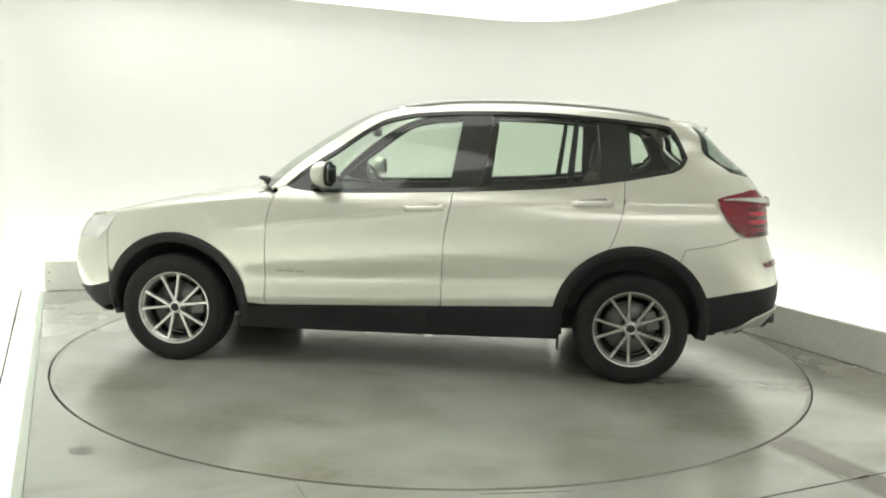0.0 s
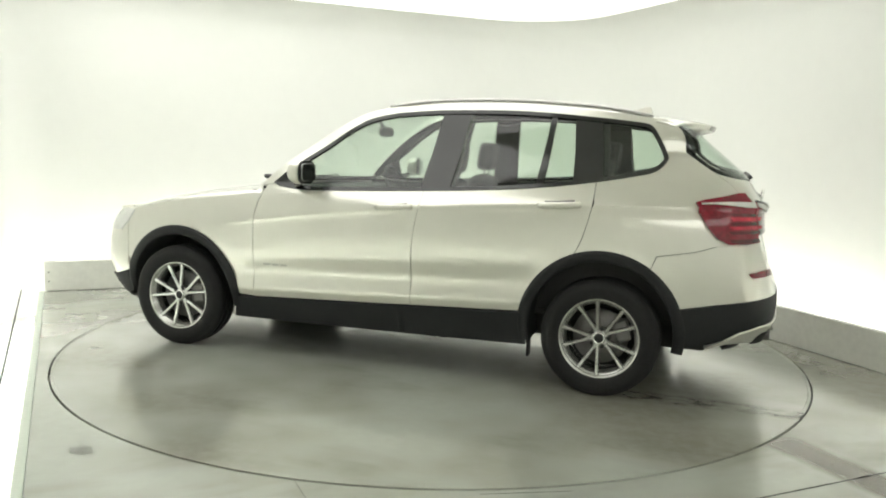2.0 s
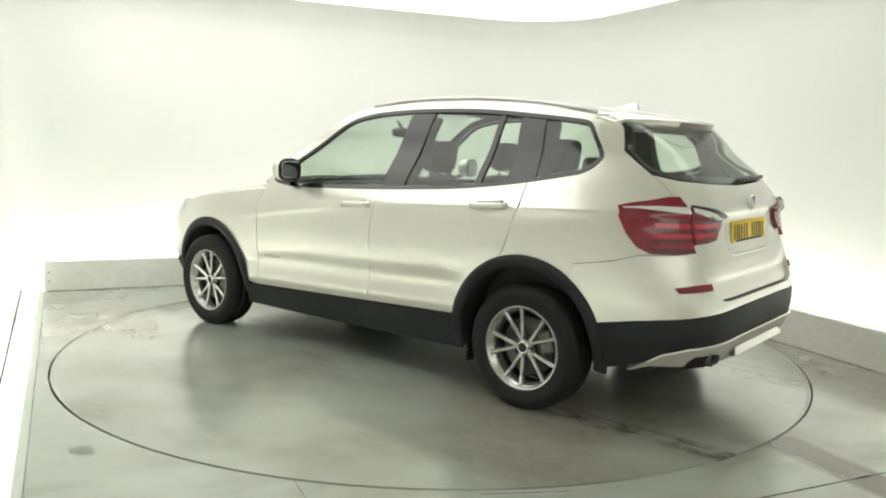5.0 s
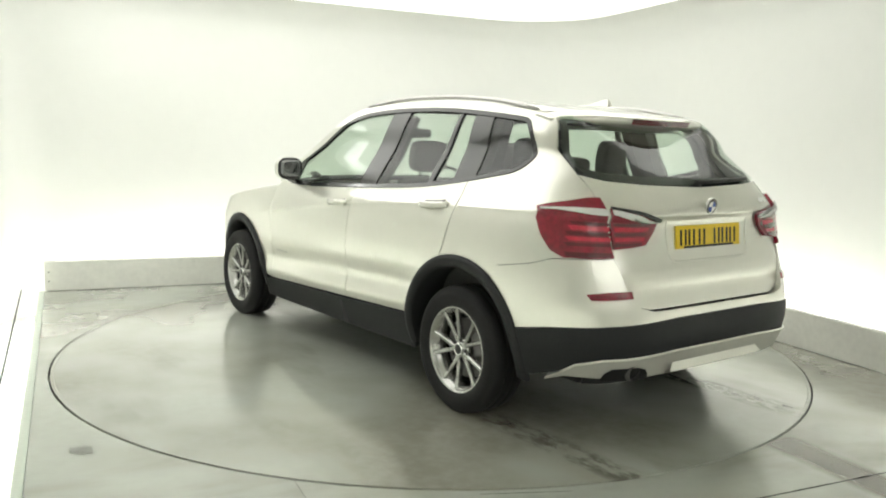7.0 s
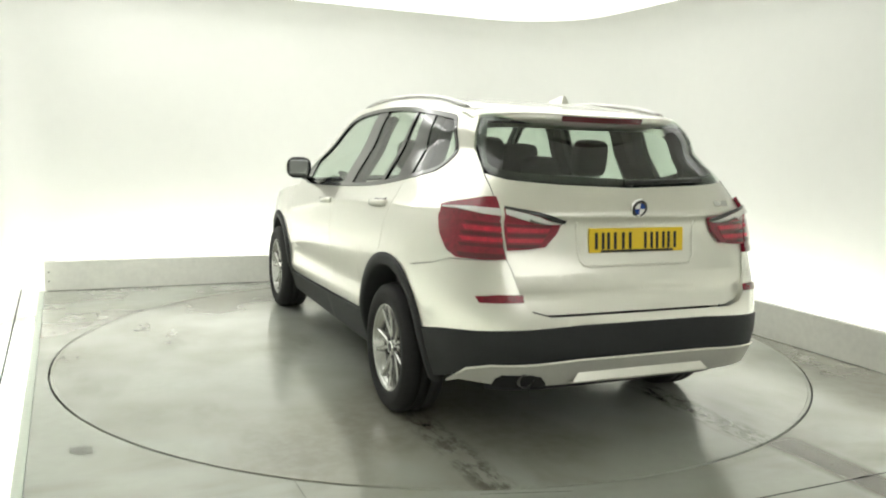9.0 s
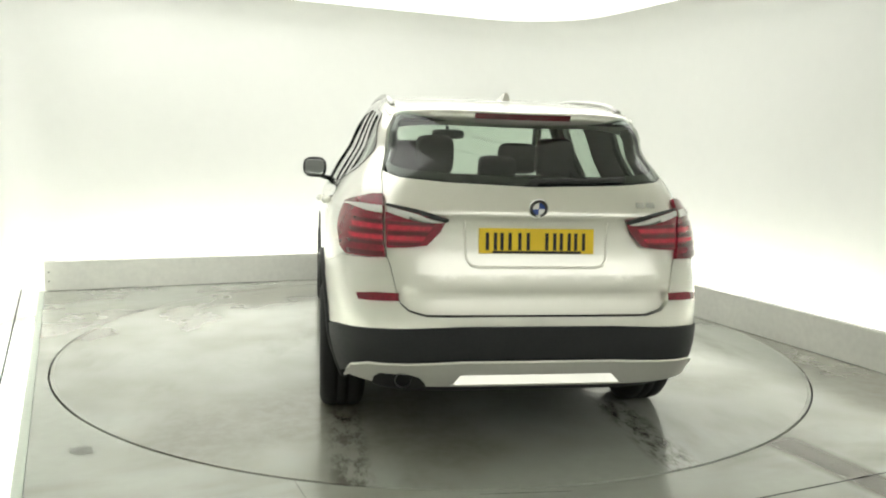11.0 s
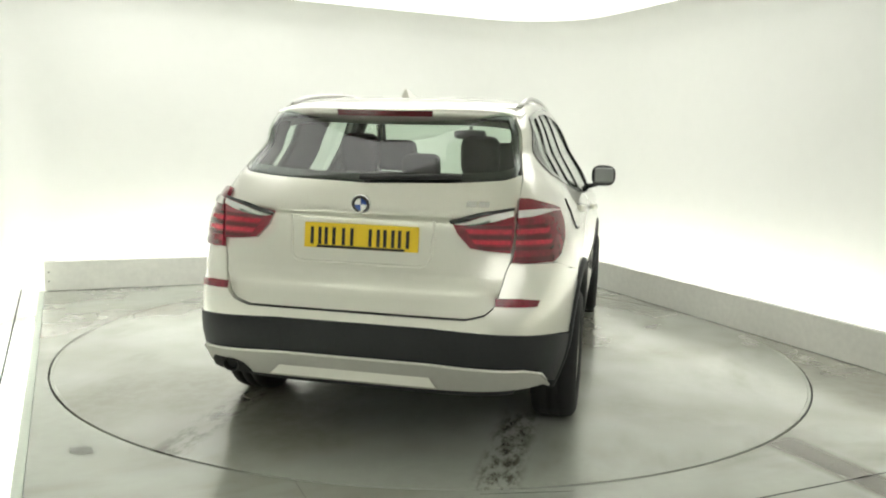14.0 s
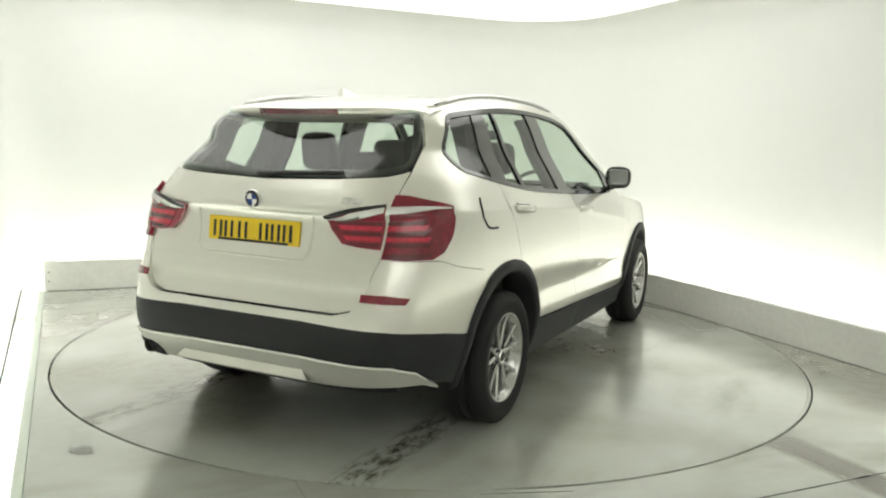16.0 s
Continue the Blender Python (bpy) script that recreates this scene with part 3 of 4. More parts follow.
HOOD_EDGE = [(hood_point(1, i / 14).x, hood_point(1, i / 14).z - 0.006) for i in range(1, 15)]

# roof and windscreen edges
SCREEN_EDGE = rounded([(0.80, 1.095), (0.655, 1.235), (0.47, 1.378), (0.30, 1.492), (0.16, 1.566), (0.02, 1.606)], 3)
ROOF_EDGE = rounded([(0.02, 1.606), (-0.344, 1.630), (-0.694, 1.636), (-0.971, 1.628), (-1.315, 1.602), (-1.62, 1.565)], 3)

for sd in (1, -1):
    fender = [p for p in GAP_FRONT] + arc(*FC, ARCH_R, arch_angle(0.95, 0.38, FC), arch_angle(1.83, 0.52, FC)) + [(1.86, 0.56)]
    top = [p for p in HOOD_EDGE if p[0] < 1.86]
    fender += [(1.86, top[0][1] + 0.02)] + top + [(0.755, 1.098)]
    fender = [(0.741, 1.104)] + fender[1:]
    panel("front_fender", fender, M_PAINT, car, side=sd)
    door = GAP_FRONT + GAP_MID[::-1] + [p for p in DLO_LOW if -0.31 < p[0] < 0.66] + [(0.70, 1.108)]
    fd = panel("front_door", door, M_PAINT, car, side=sd)
    rear_door = GAP_MID + [(-0.955, 0.446)] + arc(*RC, ARCH_R, arch_angle(-0.945, 0.45, RC), arch_angle(-1.235, 0.79, RC), 10) + GAP_REAR[::-1] + [p for p in DLO_LOW if -1.32 < p[0] < -0.33]
    rd = panel("rear_door", rear_door, M_PAINT, car, side=sd)
    panel("roof_side_frame", [(0.755, 1.098)] + SCREEN_EDGE + ROOF_EDGE[1:] + [(-1.60, 1.527)] + (DLO_FRONT[:-1] + DLO_TOP)[::-1], M_PAINT, car, side=sd, gap=0.0005, flange=0.03, step=0.04)
    quarter = [rx(*p) for p in GAP_REAR] + [rx(*p) for p in arc(*RC, ARCH_R, arch_angle(-1.235, 0.79, RC), arch_angle(-1.66, 0.742, RC), 8)]
    quarter += [rx(-1.69, 0.815), rx(-1.89, 0.85), rx(-2.0, 0.885), ry(0.70, 0.895), ry(0.655, 0.90), ry(0.665, 1.0), ry(0.670, 1.05), ry(0.672, 1.085), ry(0.672, 1.12), ry(0.672, 1.16), ry(0.670, 1.20), ry(0.669, 1.25), ry(0.638, 1.38), ry(0.605, 1.50), ry(0.582, 1.555)]
    quarter += [rx(*ROOF_EDGE[-1])] + [rx(*p) for p in DLO_REAR] + [rx(-1.344, 1.203)]
    panel("rear_quarter", quarter, M_PAINT, car, skin_rear, side=sd, gap=0.0015, step=0.045)
    # glazing
    inner = shrink(dense(DLO, 0.03), 0.022)
    trim = bmesh.new()
    o = dense(DLO, 0.03)
    a = [trim.verts.new(skin_point(skin_side, *p, 0.004)) for p in o]
    b = [trim.verts.new(skin_point(skin_side, *p, 0.002)) for p in inner]
    c = [trim.verts.new(skin_point(skin_side, *p, -0.015)) for p in inner]
    e = [trim.verts.new(skin_point(skin_side, *p, -0.012)) for p in o]
    for r, q in ((a, b), (b, c), (e, a)):
        for i in range(len(o)):
            j = (i + 1) % len(o)
            trim.faces.new((r[i], r[j], q[j], q[i]))
    for v in trim.verts:
        v.co.y *= sd
    bmesh.ops.recalc_face_normals(trim, faces=trim.faces)
    part("window_surround", trim, M_BLACK, car, "gloss black window surround")
    lowline = lambda x: belt(x) + 0.018
    topx = lambda x: curve(x, tuple(sorted((p[0], p[1]) for p in DLO_FRONT + DLO_TOP[1:]))) - 0.018

    def pane(xa, xb, ya, yb, name, n=7):
        """Between two leaning edges: (bottom x, top x) of the front and of the rear edge."""
        pts = [(xa + (ya - xa) * i / n, None) for i in range(n + 1)]
        lowp = [(x, lowline(x)) for x, _ in pts]
        topp = [(xb + (yb - xb) * i / n, topx(xb + (yb - xb) * i / n)) for i in range(n + 1)]
        return lowp + topp[::-1]
    front_glass = [(x, lowline(x)) for x in (0.60, 0.45, 0.3, 0.15, 0.0, -0.15, -0.295)] + [(x, topx(x)) for x in (-0.36, -0.25, -0.1, 0.0, 0.1, 0.2, 0.3, 0.4, 0.5, 0.58)]
    panel("front_window", front_glass, M_GLASS, fd, side=sd, off=-0.010, flange=0, step=0.08)
    panel("rear_window", pane(-0.47, -0.53, -0.985, -1.03, "w"), M_GLASS, rd, side=sd, off=-0.010, flange=0, step=0.08)
    panel("vent_window", pane(-1.03, -1.06, -1.20, -1.17, "w", 4), M_GLASS, rd, side=sd, off=-0.010, flange=0, step=0.08)
    panel("centre_pillar", pane(-0.29, -0.355, -0.475, -0.535, "w", 4), M_BLACK, car, side=sd, off=-0.004, flange=0.02, gap=0, label="gloss black door pillar")
    panel("window_divider", pane(-0.985, -1.03, -1.03, -1.06, "w", 2), M_BLACK, car, side=sd, off=-0.003, flange=0.02, gap=0)
    panel("rear_pillar", pane(-1.20, -1.17, -1.365, -1.33, "w", 4), M_BLACK, car, side=sd, off=-0.004, flange=0.02, gap=0, label="gloss black door pillar")
    quarter_glass = [(-1.365, lowline(-1.365)), (-1.45, lowline(-1.45)), (-1.61, 1.275), (-1.66, 1.31), (-1.682, 1.352), (-1.63, 1.465), (-1.58, 1.512), (-1.45, topx(-1.45)), (-1.33, topx(-1.33))]
    panel("quarter_window", quarter_glass, M_GLASS, car, side=sd, off=-0.010, flange=0, step=0.08)
    # dark cladding
    sill = [(0.96, 0.362), (0.5, 0.380), (0.0, 0.401), (-0.5, 0.422), (-0.965, 0.442), (-0.975, 0.244), (-0.5, 0.234), (0.5, 0.224), (1.0, 0.222)]
    panel("sill_cladding", sill, M_CLAD, car, side=sd, off=0.014, flange=0.12, gap=0.001, label="dark grey plastic sill cladding")
    for nm, (cx, cz), a0, a1 in (("front_arch_cladding", FC, -12, 186), ("rear_arch_cladding", RC, -12, 192)):
        bm = bmesh.new()
        rings = []
        nn = 44
        for i in range(nn + 1):
            a = radians(a0 + (a1 - a0) * i / nn)
            row = []
            for r, off in ((ARCH_R + 0.006, -0.01), (ARCH_R + 0.006, 0.012), (ARCH_R - 0.015, 0.019), (ARCH_R - 0.05, 0.015), (ARCH_R - 0.058, 0.004), (ARCH_R - 0.056, -0.20), (ARCH_R - 0.05, -0.32)):
                x, z = cx + r * math.cos(a), cz + r * math.sin(a)
                p = skin_side(x, max(0.16, z))
                p.y = side_y(x, max(0.25, z)) + off
                p.z = z
                row.append(bm.verts.new(p))
            rings.append(row)
        for r, q in zip(rings, rings[1:]):
            for k in range(6):
                f = bm.faces.new((r[k], r[k + 1], q[k + 1], q[k]))
                f.smooth = True
        bmesh.ops.recalc_face_normals(bm, faces=bm.faces)
        if sd < 0:
            for v in bm.verts:
                v.co.y = -v.co.y
            bmesh.ops.reverse_faces(bm, faces=bm.faces)
        part(nm, bm, M_CLAD, car, "dark grey plastic wheel arch edge")
    # door handles: a bar over a shallow cup, coloured dark for its shade
    for ob, hx, hz in ((fd, -0.148, 1.005), (rd, -1.141, 1.066)):
        for nm, dx, r, lift, mt in (("handle_cup_shade", 0.085, 0.028, -0.004, M_STEEL), ("handle", 0.118, 0.012, 0.028, M_PAINT)):
            pts = []
            for i in range(9):
                k = -1 + i / 4
                x = hx - k * dx
                bow = lift * (1 - abs(k) ** 3)
                p = skin_side(x, hz + 0.004 * k)
                pts.append((x, sd * (p.y + bow - (0.004 if nm == "handle" else 0.025)), hz + 0.006 * k))
            part(nm, tube(pts, r, 10, 1.0 if nm == "handle_cup_shade" else 1.55), mt, ob)

# ---- rear ----
B_TOP = [rx(-1.80, 0.525), rx(-2.0, 0.566), rx(-2.12, 0.582), ry(0.70, 0.60), ry(0.34, 0.618)]
GATE_EDGE = [ry(0.655, 0.90), ry(0.640, 0.86), ry(0.618, 0.76), ry(0.600, 0.71), ry(0.565, 0.68), ry(0.49, 0.660)]


def mirrored(pts):
    return [(-s, z) for s, z in pts[::-1]]


def both(pts):
    return pts + mirrored(pts)


rb = [rx(*p) for p in arc(*RC, ARCH_R, arch_angle(-1.66, 0.742, RC), arch_angle(-1.80, 0.525, RC), 6)]
half = rb[::-1] + [rx(-1.69, 0.815), rx(-1.89, 0.85), rx(-2.0, 0.885), ry(0.70, 0.895)] + GATE_EDGE
bumper = half + mirrored(half) + [(-s, z) for s, z in B_TOP[1:]] + B_TOP[1:][::-1]
bump = panel("rear_bumper", bumper, M_PAINT, car, skin_rear, off=0.004, gap=0.0015, step=0.045, flange=0.07)
clad_low = [rx(-1.83, 0.30), rx(-2.0, 0.35), ry(0.78, 0.40), ry(0.72, 0.44), ry(0.34, 0.462)]
panel("bumper_cladding", B_TOP + mirrored(B_TOP) + [(-s, z) for s, z in clad_low] + clad_low[::-1], M_CLAD, car, skin_rear, off=0.010, flange=0.05, gap=0.0005, label="dark grey plastic bumper cladding")
skid_top = [rx(-1.97, 0.325), rx(-2.06, 0.372), ry(0.785, 0.415), ry(0.72, 0.447), ry(0.34, 0.468)]
skid_low = [rx(-1.965, 0.315), ry(0.79, 0.352), ry(0.76, 0.357), ry(0.68, 0.360), ry(0.47, 0.355), ry(0.25, 0.352)]
panel("skid_plate", skid_top + mirrored(skid_top) + [(-s, z) for s, z in skid_low] + skid_low[::-1], M_SILVER, car, skin_rear, off=0.018, flange=0.06, gap=0.0, label="satin silver lower bumper panel")
lip = [skin_point(skin_rear, *q, 0.018) for q in dense(skid_top[1:] + mirrored(skid_top[1:]), 0.04, False)]
# lighter bar added along the skid plate's edge as its highlight
part("skid_lip_highlight", tube(lip, 0.007, 8), M_PAINT, car, "upper lip of the lower bumper panel, in lighter paint for its highlight")
insert = []
for half, z, off in ((0.335, 0.408, 0.0), (0.338, 0.404, 0.017), (0.375, 0.366, 0.034), (0.380, 0.360, 0.030), (0.380, 0.356, -0.03)):
    insert.append([skin_rear(*ry(half * (-1 + k / 8), 0.405)) + Vector((-off, 0, z - 0.405)) for k in range(17)])
sheet = grid_sheet(insert)
for f in sheet.faces:
    f.smooth = False
bmesh.ops.recalc_face_normals(sheet, faces=sheet.faces)
part("skid_insert", sheet, M_PAINT, car, "bright silver lip of the lower bumper panel")
valance = [ry(0.74, 0.345), ry(-0.74, 0.345), ry(-0.70, 0.25), ry(0.70, 0.25)]
panel("rear_valance", valance, M_CLAD, car, skin_rear, off=-0.05, flange=0.05, gap=0)
exhaust = part("exhaust_pipe", lathe([(0.034, 0.0), (0.036, 0.012), (0.036, 0.20), (0.033, 0.20), (0.033, 0.01), (0.034, 0.0)], 28), M_STEEL, car, "dark metal exhaust tailpipe")
exhaust.matrix_basis = pose(-2.306, 0.585, 0.378, 0, 0, -90)
# black sheet laid over the skid plate for the opening's shade
panel("exhaust_shade", [ry(0.700, 0.350), ry(0.695, 0.388), ry(0.675, 0.408), ry(0.56, 0.410), ry(0.515, 0.398), ry(0.490, 0.372), ry(0.480, 0.350)], M_RUBBER, car, skin_rear, off=0.022, flange=0.01, gap=0, label="black sheet for the shade of the exhaust opening")

gate_side = GATE_EDGE[::-1] + [ry(0.665, 1.0), ry(0.670, 1.05), ry(0.672, 1.085), ry(0.672, 1.12), ry(0.672, 1.16), ry(0.670, 1.20), ry(0.668, 1.24), ry(0.664, 1.268)]
glass_low = [ry(0.640, 1.256), ry(0.600, 1.243), ry(0.373, 1.226), ry(0.0, 1.214)]
gate_poly = gate_side + glass_low + mirrored(glass_low)[1:] + mirrored(gate_side)
gate = panel("tailgate", gate_poly, M_PAINT, car, skin_gate, gap=0.003, step=0.04)
glass_top = [ry(0.650, 1.30), ry(0.629, 1.39), ry(0.598, 1.50), ry(0.572, 1.548)]
pane_half = [ry(0.0, 1.217), ry(0.373, 1.229), ry(0.600, 1.246), ry(0.640, 1.262)] + glass_top
glass_poly = pane_half + mirrored(pane_half)[:-1]
panel("rear_screen", glass_poly, M_GLASS_REAR, gate, skin_rear, off=0.002, flange=0, gap=0.002, label="grey-green tinted rear window", step=0.06)
band_in = shrink(dense(glass_poly, 0.03), 0.036)
bm = bmesh.new()
o = dense(glass_poly, 0.03)
wide = shrink(o, -0.006)
a = [bm.verts.new(skin_point(skin_rear, *p, -0.010)) for p in wide]
b = [bm.verts.new(skin_point(skin_rear, *p, -0.004)) for p in band_in]
c = [bm.verts.new(skin_point(skin_rear, *p, -0.02)) for p in band_in]
for r, q in ((a, b), (b, c)):
    for i in range(len(o)):
        j = (i + 1) % len(o)
        bm.faces.new((r[i], r[j], q[j], q[i]))
bmesh.ops.recalc_face_normals(bm, faces=bm.faces)
part("screen_border", bm, M_BLACK, gate, "black glass border")

# number plate with unreadable bars, in a shallow recess edge
surround = [ry(0.325, 1.062), ry(-0.325, 1.062), ry(-0.315, 0.90), ry(-0.295, 0.872), ry(-0.26, 0.864), ry(0.26, 0.864), ry(0.295, 0.872), ry(0.315, 0.90)]
part("plate_recess_edge", tube([skin_point(skin_rear, *p, -0.002) for p in dense(surround[1:] + surround[:1], 0.03, False)], 0.0065, 8), M_PAINT, gate)
plate = part("number_plate", box_bm((-0.004, -0.26, -0.0555), (0.004, 0.26, 0.0555), None, 0.003), M_YELLOW, gate, "yellow number plate")
plate.matrix_basis = pose(-2.234, 0.0, 0.978, 0, 5, 0)
for k in (-0.205, -0.140, -0.078, -0.040, 0.062, 0.128, 0.194):
    for d in ((0,) if k in (-0.078, -0.040) else (-0.018, 0.018)):
        part("plate_bar", box_bm((-0.0055, -k - d - 0.0075, -0.040), (-0.0045, -k - d + 0.0075, 0.036)), M_INK, plate)
part("dealer_strip", box_bm((-0.0055, -0.20, -0.0545), (-0.0045, 0.20, -0.043)), M_INK, plate)
# round badge
badge = part("badge", lathe([(0.0001, 0.010), (0.030, 0.010), (0.036, 0.012), (0.041, 0.009), (0.043, 0.0)], 40), M_INK, gate, "round black and chrome badge with blue and white quarters")
badge.matrix_basis = pose(-2.232, 0.0, 1.122, 0, -9, 0) @ pose(0, 0, 0, 0, 0, 90)
part("badge_ring", lathe([(0.039, 0.009), (0.041, 0.013), (0.044, 0.009), (0.044, 0.0)], 40), M_CHROME, badge)
for q in range(4):
    bm = bmesh.new()
    pts = [bm.verts.new((0, 0.0125, 0))] + [bm.verts.new((0.027 * math.cos(radians(90 * q + 10 * i)), 0.0125, 0.027 * math.sin(radians(90 * q + 10 * i)))) for i in range(10)]
    f = bm.faces.new(pts)
    f.normal_update()
    if f.normal.y < 0:
        f.normal_flip()
    part("badge_quarter", bm, M_BLUE if q % 2 else M_WHITE, badge)
# model letters as plain bars, on the tailgate and on the doors
for k in (-0.46, -0.51):
    panel("model_mark", [ry(k, 1.150), ry(k - 0.042, 1.150), ry(k - 0.042, 1.128), ry(k, 1.128)], M_CHROME, gate, skin_rear, off=0.004, flange=0.004, gap=0)
for sd in (1, -1):
    for i in range(3):
        panel("script_mark", [(0.75 - 0.06 * i, 0.597), (0.70 - 0.06 * i, 0.599), (0.70 - 0.06 * i, 0.588), (0.75 - 0.06 * i, 0.586)], M_SILVER, car, side=sd, off=0.003, flange=0.003, gap=0)

# tail lamps: body part and gate part with ribs and a clear strip
for sd in (1, -1):
    outer = [ry(0.662, 1.158), ry(0.70, 1.156), rx(-2.02, 1.143), rx(-1.92, 1.123), rx(-1.868, 1.108), rx(-1.885, 1.06), rx(-1.935, 0.985), rx(-1.99, 0.922), rx(-2.05, 0.893), ry(0.71, 0.894), ry(0.657, 0.897)]
    lamp_o = panel("tail_lamp", outer, M_RED, car, skin_rear, side=sd, off=0.020, flange=0.02, gap=0.0, step=0.022, label="red wrap-round tail lamp", along=0.012)
    inner_l = [ry(0.652, 1.112), ry(0.52, 1.094), ry(0.40, 1.075), ry(0.43, 1.01), ry(0.485, 0.952), ry(0.56, 0.942), ry(0.650, 0.936)]
    lamp_i = panel("gate_lamp", inner_l, M_RED, gate, skin_rear, side=sd, off=0.020, flange=0.02, gap=0.0, step=0.022, label="red inner tail lamp", along=0.012)
    fine = dict(side=sd, flange=0.006, gap=0, along=0.012, step=0.02)
    panel("lamp_edge", [ry(0.650, 1.116), ry(0.52, 1.099), ry(0.395, 1.081), ry(0.400, 1.072), ry(0.52, 1.090), ry(0.650, 1.107)], M_BLACK, lamp_i, skin_rear, off=0.029, label="black top edge of the lamp", **fine)
    panel("clear_strip", [ry(0.648, 1.105), ry(0.52, 1.088), ry(0.415, 1.071), ry(0.424, 1.061), ry(0.52, 1.075), ry(0.648, 1.090)], M_WHITE_LENS, lamp_i, skin_rear, off=0.0285, label="clear white lamp strip", **fine)
    panel("strip_bar", [ry(0.56, 1.084), ry(0.47, 1.070), ry(0.47, 1.066), ry(0.56, 1.080)], M_STEEL, lamp_i, skin_rear, off=0.031, **fine)
    panel("clear_strip", [ry(0.664, 1.106), ry(0.72, 1.108), rx(-2.05, 1.109), rx(-1.97, 1.106), rx(-1.895, 1.100), rx(-1.897, 1.095), rx(-1.97, 1.097), rx(-2.05, 1.092), ry(0.72, 1.087), ry(0.664, 1.086)], M_WHITE_LENS, lamp_o, skin_rear, off=0.0285, label="clear white lamp strip", **fine)
    for zz, h, xe, yi, mt in ((1.048, 0.006, -2.04, 0.450, M_REDDARK), (1.026, 0.010, -2.04, 0.462, M_REDLIT), (1.002, 0.007, -2.04, 0.475, M_REDDARK), (0.980, 0.009, -2.04, 0.490, M_REDLIT), (0.955, 0.007, -2.04, 0.510, M_REDDARK)):
        nm = "lamp_bar" if mt is M_REDLIT else "lamp_rib"
        panel(nm, [ry(0.664, zz + h), rx(xe, zz + h), rx(xe - 0.02, zz - h), ry(0.664, zz - h)], mt, lamp_o, skin_rear, off=0.0235, **fine)
        panel(nm, [ry(0.645, zz + h), ry(yi, zz + h), ry(yi + 0.012, zz - h), ry(0.645, zz - h)], mt, lamp_i, skin_rear, off=0.0235, **fine)
    panel("lamp_rib", [ry(0.664, 0.920), rx(-2.05, 0.920), rx(-2.06, 0.899), ry(0.664, 0.899)], M_REDDARK, lamp_o, skin_rear, off=0.0225, **fine)
    panel("reflector", [ry(0.605, 0.752), ry(0.70, 0.750), ry(0.775, 0.738), ry(0.765, 0.712), ry(0.70, 0.715), ry(0.605, 0.720)], M_RED, car, skin_rear, side=sd, off=0.014, flange=0.008, gap=0, along=0.012, step=0.02, label="red bumper reflector")
# fuel flap seam on the car's right
seam = rounded([(-1.60, 1.14), (-1.632, 1.09), (-1.640, 1.045), (-1.615, 1.005), (-1.53, 0.998)], 4)
part("fuel_flap_seam", tube([(x, -(side_y(x, z) + detail(x, z)) + 0.0, z) for x, z in seam], 0.006, 8), M_INK, car, "dark open seam of the fuel flap")

# ---- hood, windscreen, roof ----
NV = 16
part("hood", grid_sheet([[hood_point(-1 + 2 * i / NV, j / 20) for i in range(NV + 1)] for j in range(21)], 0.015), M_PAINT, car)
screen = []
for x, z in SCREEN_EDGE:
    y = side_y(x, z) - 0.004
    k = (z - 1.09) / 0.52
    screen.append([Vector((x + (0.24 - 0.10 * k) * (1 - v * v), y * v, z + 0.012 * (1 - v * v))) for v in [-1 + 2 * i / NV for i in range(NV + 1)]])
part("windscreen", grid_sheet(screen), M_GLASS, car, "clear pale green windscreen")
part("cowl", tube([(0.76 + 0.235 * (1 - v * v), v * 0.84, 1.083 + 0.012 * (1 - v * v)) for v in [-1 + i / 8 for i in range(17)]], 0.03, 8, 0.6), M_CLAD, car)
for y0, y1 in ((0.52, 0.02), (-0.05, -0.6)):
    part("front_wiper", tube([(0.985 - 0.15 * y0 * y0, y0, 1.105), (0.985, (y0 + y1) / 2, 1.108), (0.985, y1, 1.110)], 0.012, 8), M_INK, car)
part("wiper_pivot", soft_box((0.10, 0.07, 0.034), pose(0.945, 0.50, 1.128, 0, -12, 0), 2.6, 6), M_INK, car, "black wiper arm base")


def roof_point(v, t):
    xf = SCREEN_EDGE[-1][0] + 0.13 * (1 - v * v)
    xr = -1.62 - 0.17 * (1 - v * v)
    x = xf + (xr - xf) * t
    ze = curve(x, tuple(sorted(ROOF_EDGE + [(0.18, 1.59), (-1.85, 1.53)])))
    ye = side_y(max(-1.62, min(0.02, x)), ze) - 0.003
    return Vector((x, v * ye, ze + 0.034 * (1 - v**4) * (1 - 0.3 * t)))


part("roof", grid_sheet([[roof_point(-1 + 2 * i / NV, j / 24) for i in range(NV + 1)] for j in range(25)], 0.012), M_PAINT, car)
rows = []
for j in range(7):
    t = j / 6
    row = []
    for i in range(NV + 1):
        v = -1 + 2 * i / NV
        p = roof_point(v, 1.0)
        row.append(Vector((p.x - (0.15 - 0.05 * v * v) * t, v * (0.628 - 0.012 * t), p.z + 0.004 - 0.028 * t * t - 0.018 * v**6)))
    rows.append(row)
tip = [Vector((p.x + 0.012, p.y, p.z - 0.034)) for p in rows[-1]]
back = [Vector((p.x + 0.11, p.y * 0.97, p.z - 0.030)) for p in tip]
sheet = grid_sheet(rows + [tip, back])
for e in (0, -1):
    sheet.faces.new([sheet.verts.new(r[e]) for r in rows + [tip, back]])
spoiler = part("roof_spoiler", sheet, M_PAINT, car)
part("brake_lamp", grid_sheet([[Vector((p.x - 0.004, p.y, p.z - 0.003)) for p in rows[-1][5:12]], [Vector((p.x - 0.004, p.y, p.z + 0.004)) for p in tip[5:12]]]), M_REDDARK, spoiler, "red high brake lamp")
